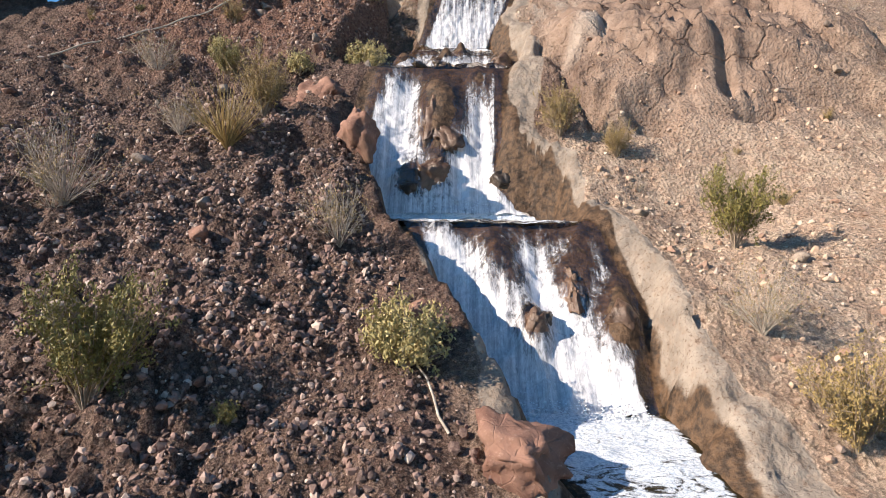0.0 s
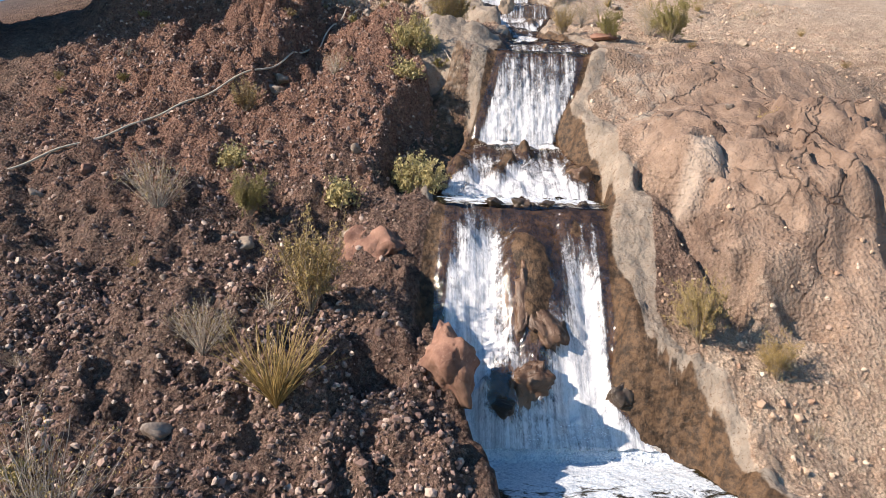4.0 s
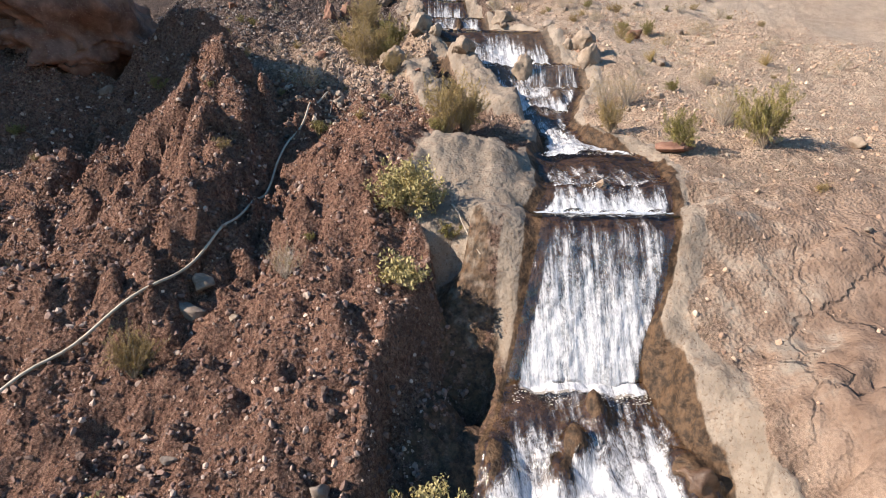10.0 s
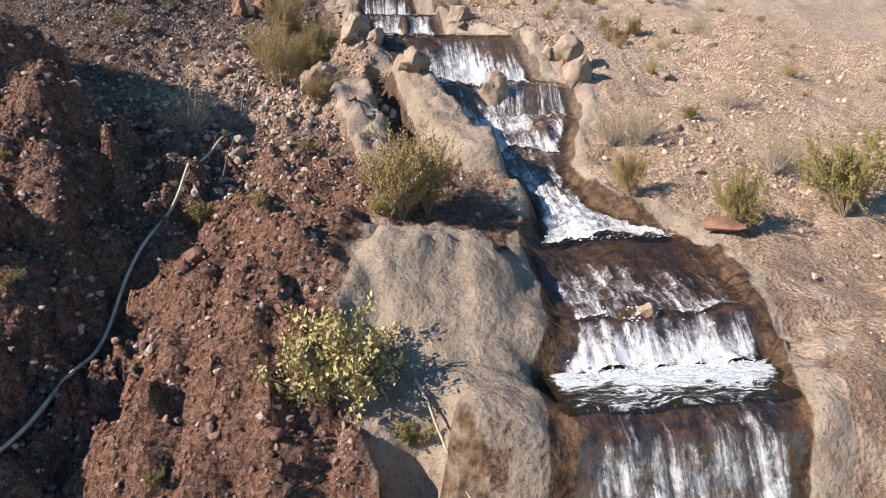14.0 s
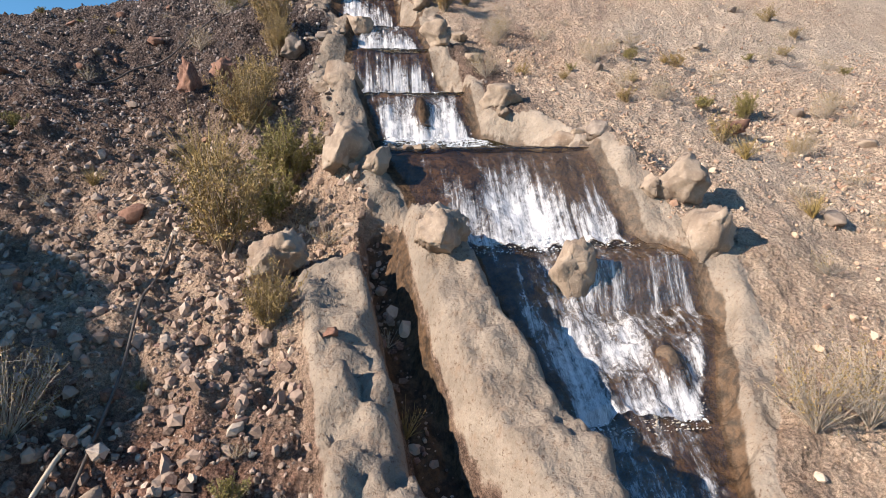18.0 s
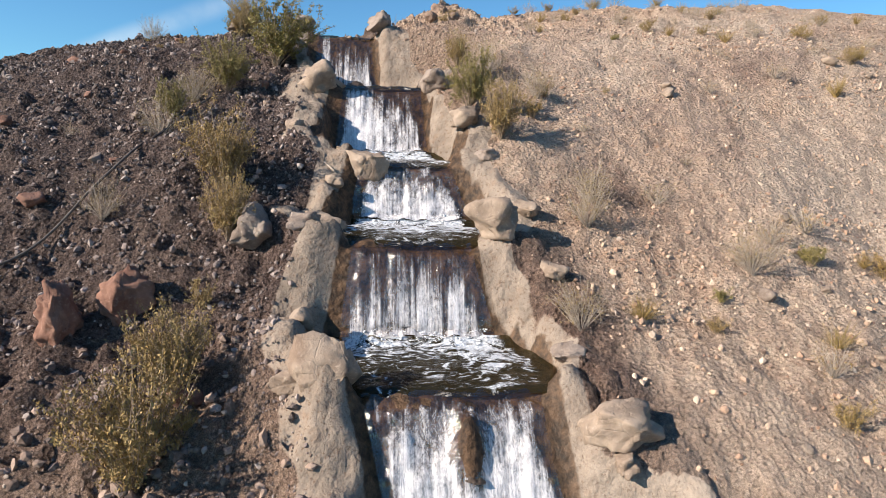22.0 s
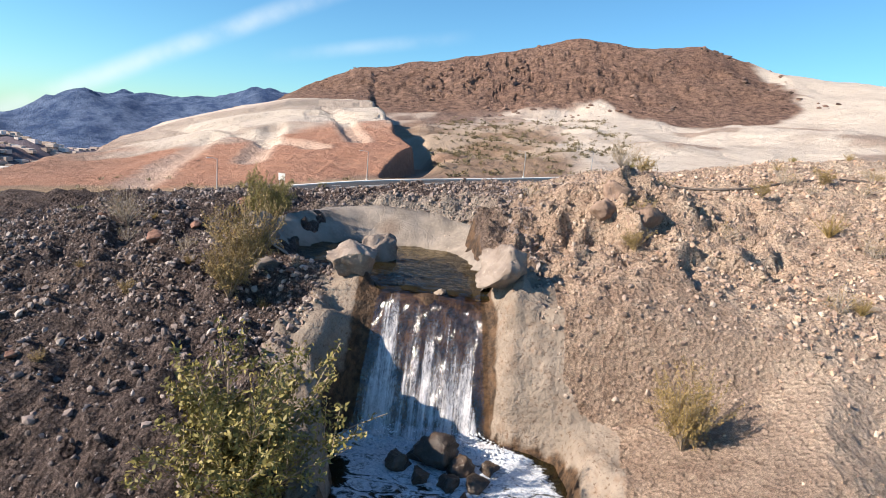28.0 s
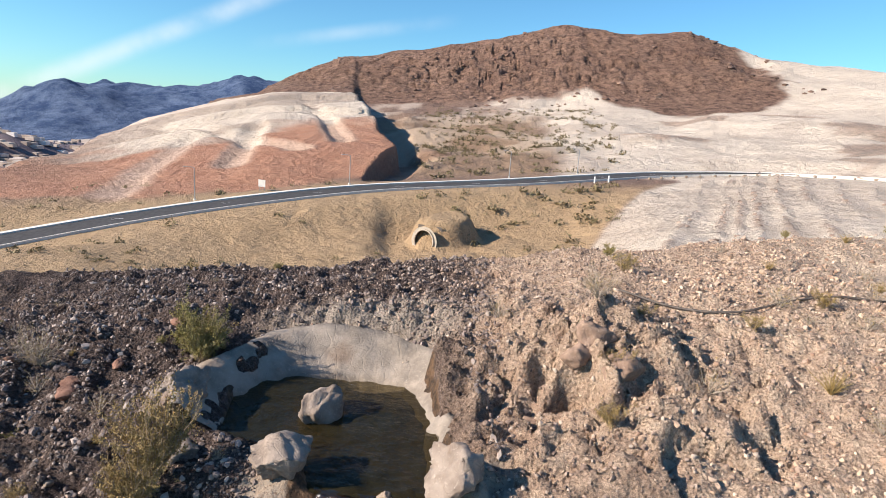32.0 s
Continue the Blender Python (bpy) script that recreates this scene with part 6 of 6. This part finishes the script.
# ---- brush in the wash and on the far slopes, too small and many to pick apart ----
def far_brush(name, label, count, box_area, seed, keep, size, mat):
    rng = np.random.default_rng(seed)
    x, y = rng.uniform(box_area[0], box_area[1], count), rng.uniform(box_area[2], box_area[3], count)
    ok = keep(x, y) > rng.random(count)
    x, y = x[ok], y[ok]
    d, rz0 = road_near(x, y)
    z = surface(x, y)[0]
    z = z + (rz0 - 0.12 - z) * step(d, 15, 6.8)
    ok = d > 7.5
    pieces = []
    for px, py, pz in zip(x[ok], y[ok], z[ok]):
        s = size * rng.uniform(0.4, 1.3)
        p = rng.normal(0, 0.34, (44, 3)) * s
        p[:, 2] = np.abs(p[:, 2]) * 0.9
        a, b = rng.normal(size=(44, 3)) * s * 0.085, rng.normal(size=(44, 3)) * s * 0.07
        quad = np.stack([p - a, p + b, p + a, p - b], 1).reshape(-1, 3) + [px, py, pz]
        pieces.append((quad, np.arange(176).reshape(44, 4)))
    return tagged(new(name, from_arrays(name, *gather(pieces), mat)), label, "brush", kind="stuff")


BRUSH = leaf_material("brush_leaf", (0.075, 0.060, 0.030), (0.20, 0.155, 0.075))
far_brush("brush", "olive desert brush scattered over the wash", 2400, (-35, 45, 62, 300), 5, lambda x, y: step(np.degrees(np.arctan2(x, y - 38)), 14, 8) * step(np.degrees(np.arctan2(x, y - 38)), -7, -5) * (0.3 + 0.7 * step(fbm(x, y, 0.05, 3, 98), -0.2, 0.4)), 1.3, BRUSH)
far_brush("brush", "dry yellow brush below the road bank", 700, (-60, 25, 60, 125), 6, lambda x, y: step(fbm(x, y, 0.07, 3, 97), 0.0, 0.5) * step(np.degrees(np.arctan2(x + 1.7, y - 38)), 9, 6), 0.7, BRUSH)
far_brush("brush", "dark brush along the far side of the road", 260, (-60, 60, 95, 165), 7, lambda x, y: step(road_near(x, y)[0], 14, 9) * step(x, 30, 10), 1.0, BRUSH)


def far_stones(name, label, count, area, seed, keep, lo, hi, mat):
    """Stones on the land behind the crest, as one mesh."""
    rng = np.random.default_rng(seed)
    x, y = rng.uniform(area[0], area[1], count), rng.uniform(area[2], area[3], count)
    ok = (keep(x, y) > rng.random(count)) & (road_near(x, y)[0] > 8)
    x, y = x[ok], y[ok]
    z = surface(x, y)[0]
    co0, f0 = ICO[1]
    pieces = [((co0 * (1 + 0.2 * rng.normal(size=(len(co0), 1))) * rng.uniform(lo, hi) * [1.3, 1, 0.7]) + p, f0) for p in zip(x, y, z)]
    return tagged(new(name, from_arrays(name, *gather(pieces), mat)), label, "stones", kind="stuff")


far_stones("clods", "brown clods along the graded ridges", 1800, (8, 60, 74, 146), 11, lambda x, y: step(furrows(x, y), 0.5, 0.9), 0.08, 0.22, SCREE_MID)
far_stones("crags", "dark crags on the brown hill", 900, (-170, 160, 310, 470), 12, lambda x, y: step(fbm(x, y, 0.03, 3, 99), 0.0, 0.5), 0.4, 1.5, scree_material("hill_crag", (0.05, 0.028, 0.022), (0.16, 0.092, 0.068), (0.24, 0.15, 0.11)))

# the town on the plain, too far to pick its houses apart
town_rng = np.random.default_rng(31)
cube = np.array([(a, b, c) for a in (-1, 1) for b in (-1, 1) for c in (0, 1)], float)
cube_f = np.array([(0, 1, 3, 2), (4, 6, 7, 5), (0, 4, 5, 1), (2, 3, 7, 6), (1, 5, 7, 3)])
houses = []
for _ in range(420):
    a, d = radians(town_rng.uniform(-44, -31)), town_rng.uniform(560, 1500)
    x, y = -1.7 + d * math.sin(a), 38 + d * math.cos(a)
    houses.append((cube * [town_rng.uniform(3, 9), town_rng.uniform(3, 7), town_rng.uniform(3, 7)] + [x, y, height(x, y) - 0.5], cube_f))
tagged(new("distant_town", from_arrays("distant_town", *gather(houses), scree_material("house_walls", (0.30, 0.24, 0.20), (0.56, 0.48, 0.42), (0.78, 0.76, 0.74)))), "distant town of small pale houses on the plain", "town", kind="stuff")

# the concrete rim of the top basin
rim_line = np.array([(-1.9, 45.2), (-1.95, 46.0), (-2.25, 47.1), (-2.4, 47.8), (-2.7, 48.2), (-3.6, 48.35), (-4.5, 48.28), (-5.0, 47.85), (-5.3, 47.2), (-5.25, 46.6), (-5.05, 46.0)])
rs0 = np.r_[0, np.cumsum(np.hypot(*np.diff(rim_line, axis=0).T))]
q = np.arange(0, rs0[-1], 0.06)
line = np.stack([np.interp(q, rs0, rim_line[:, 0]), np.interp(q, rs0, rim_line[:, 1])], 1)
for _ in range(12):
    line[1:-1] = (line[:-2] + line[1:-1] + line[2:]) / 3
tang = np.gradient(line, axis=0)
tang /= np.linalg.norm(tang, axis=1, keepdims=True)
side_n = np.stack([tang[:, 1], -tang[:, 0]], 1)
profile = ((-0.06, -0.5), (0.0, -0.01), (0.16, 0.12), (0.34, 0.25), (0.48, 0.35), (0.57, 0.37), (0.64, 0.24), (0.72, -0.4))
back_wall, left_wall = step(line[:, 1], 47.2, 47.9), step(line[:, 0], -4.5, -5.0)
fat = 0.6 + 0.85 * back_wall * (1 - left_wall) + 0.7 * left_wall
rows = []
for off, z in profile:
    p = line + side_n * (off * fat + 0.10 * fbm(q, q * 0 + off * 3, 1.2, 5, 140) + 0.05 * fbm(q, q * 0 + off * 9, 4.0, 3, 142))[:, None]
    high = 0.7 + 0.65 * back_wall * (1 - left_wall) + 0.75 * left_wall if z > 0 else 1.0
    rows.append(np.c_[p, 28.1 + z * high + (0.16 * fbm(q, q * 0 + off * 5, 0.9, 5, 141) if z > 0 else 0 * q)])
rim_co = np.stack(rows, 1).reshape(-1, 3)
i = np.arange(len(q) - 1)[:, None] * 8 + np.arange(7)
tagged(new("basin_rim", from_arrays("basin_rim", rim_co, np.stack([i, i + 1, i + 9, i + 8], -1).reshape(-1, 4), RIM_CONCRETE, True)), "rough pale concrete rim round the top basin", "rim", kind="structure")
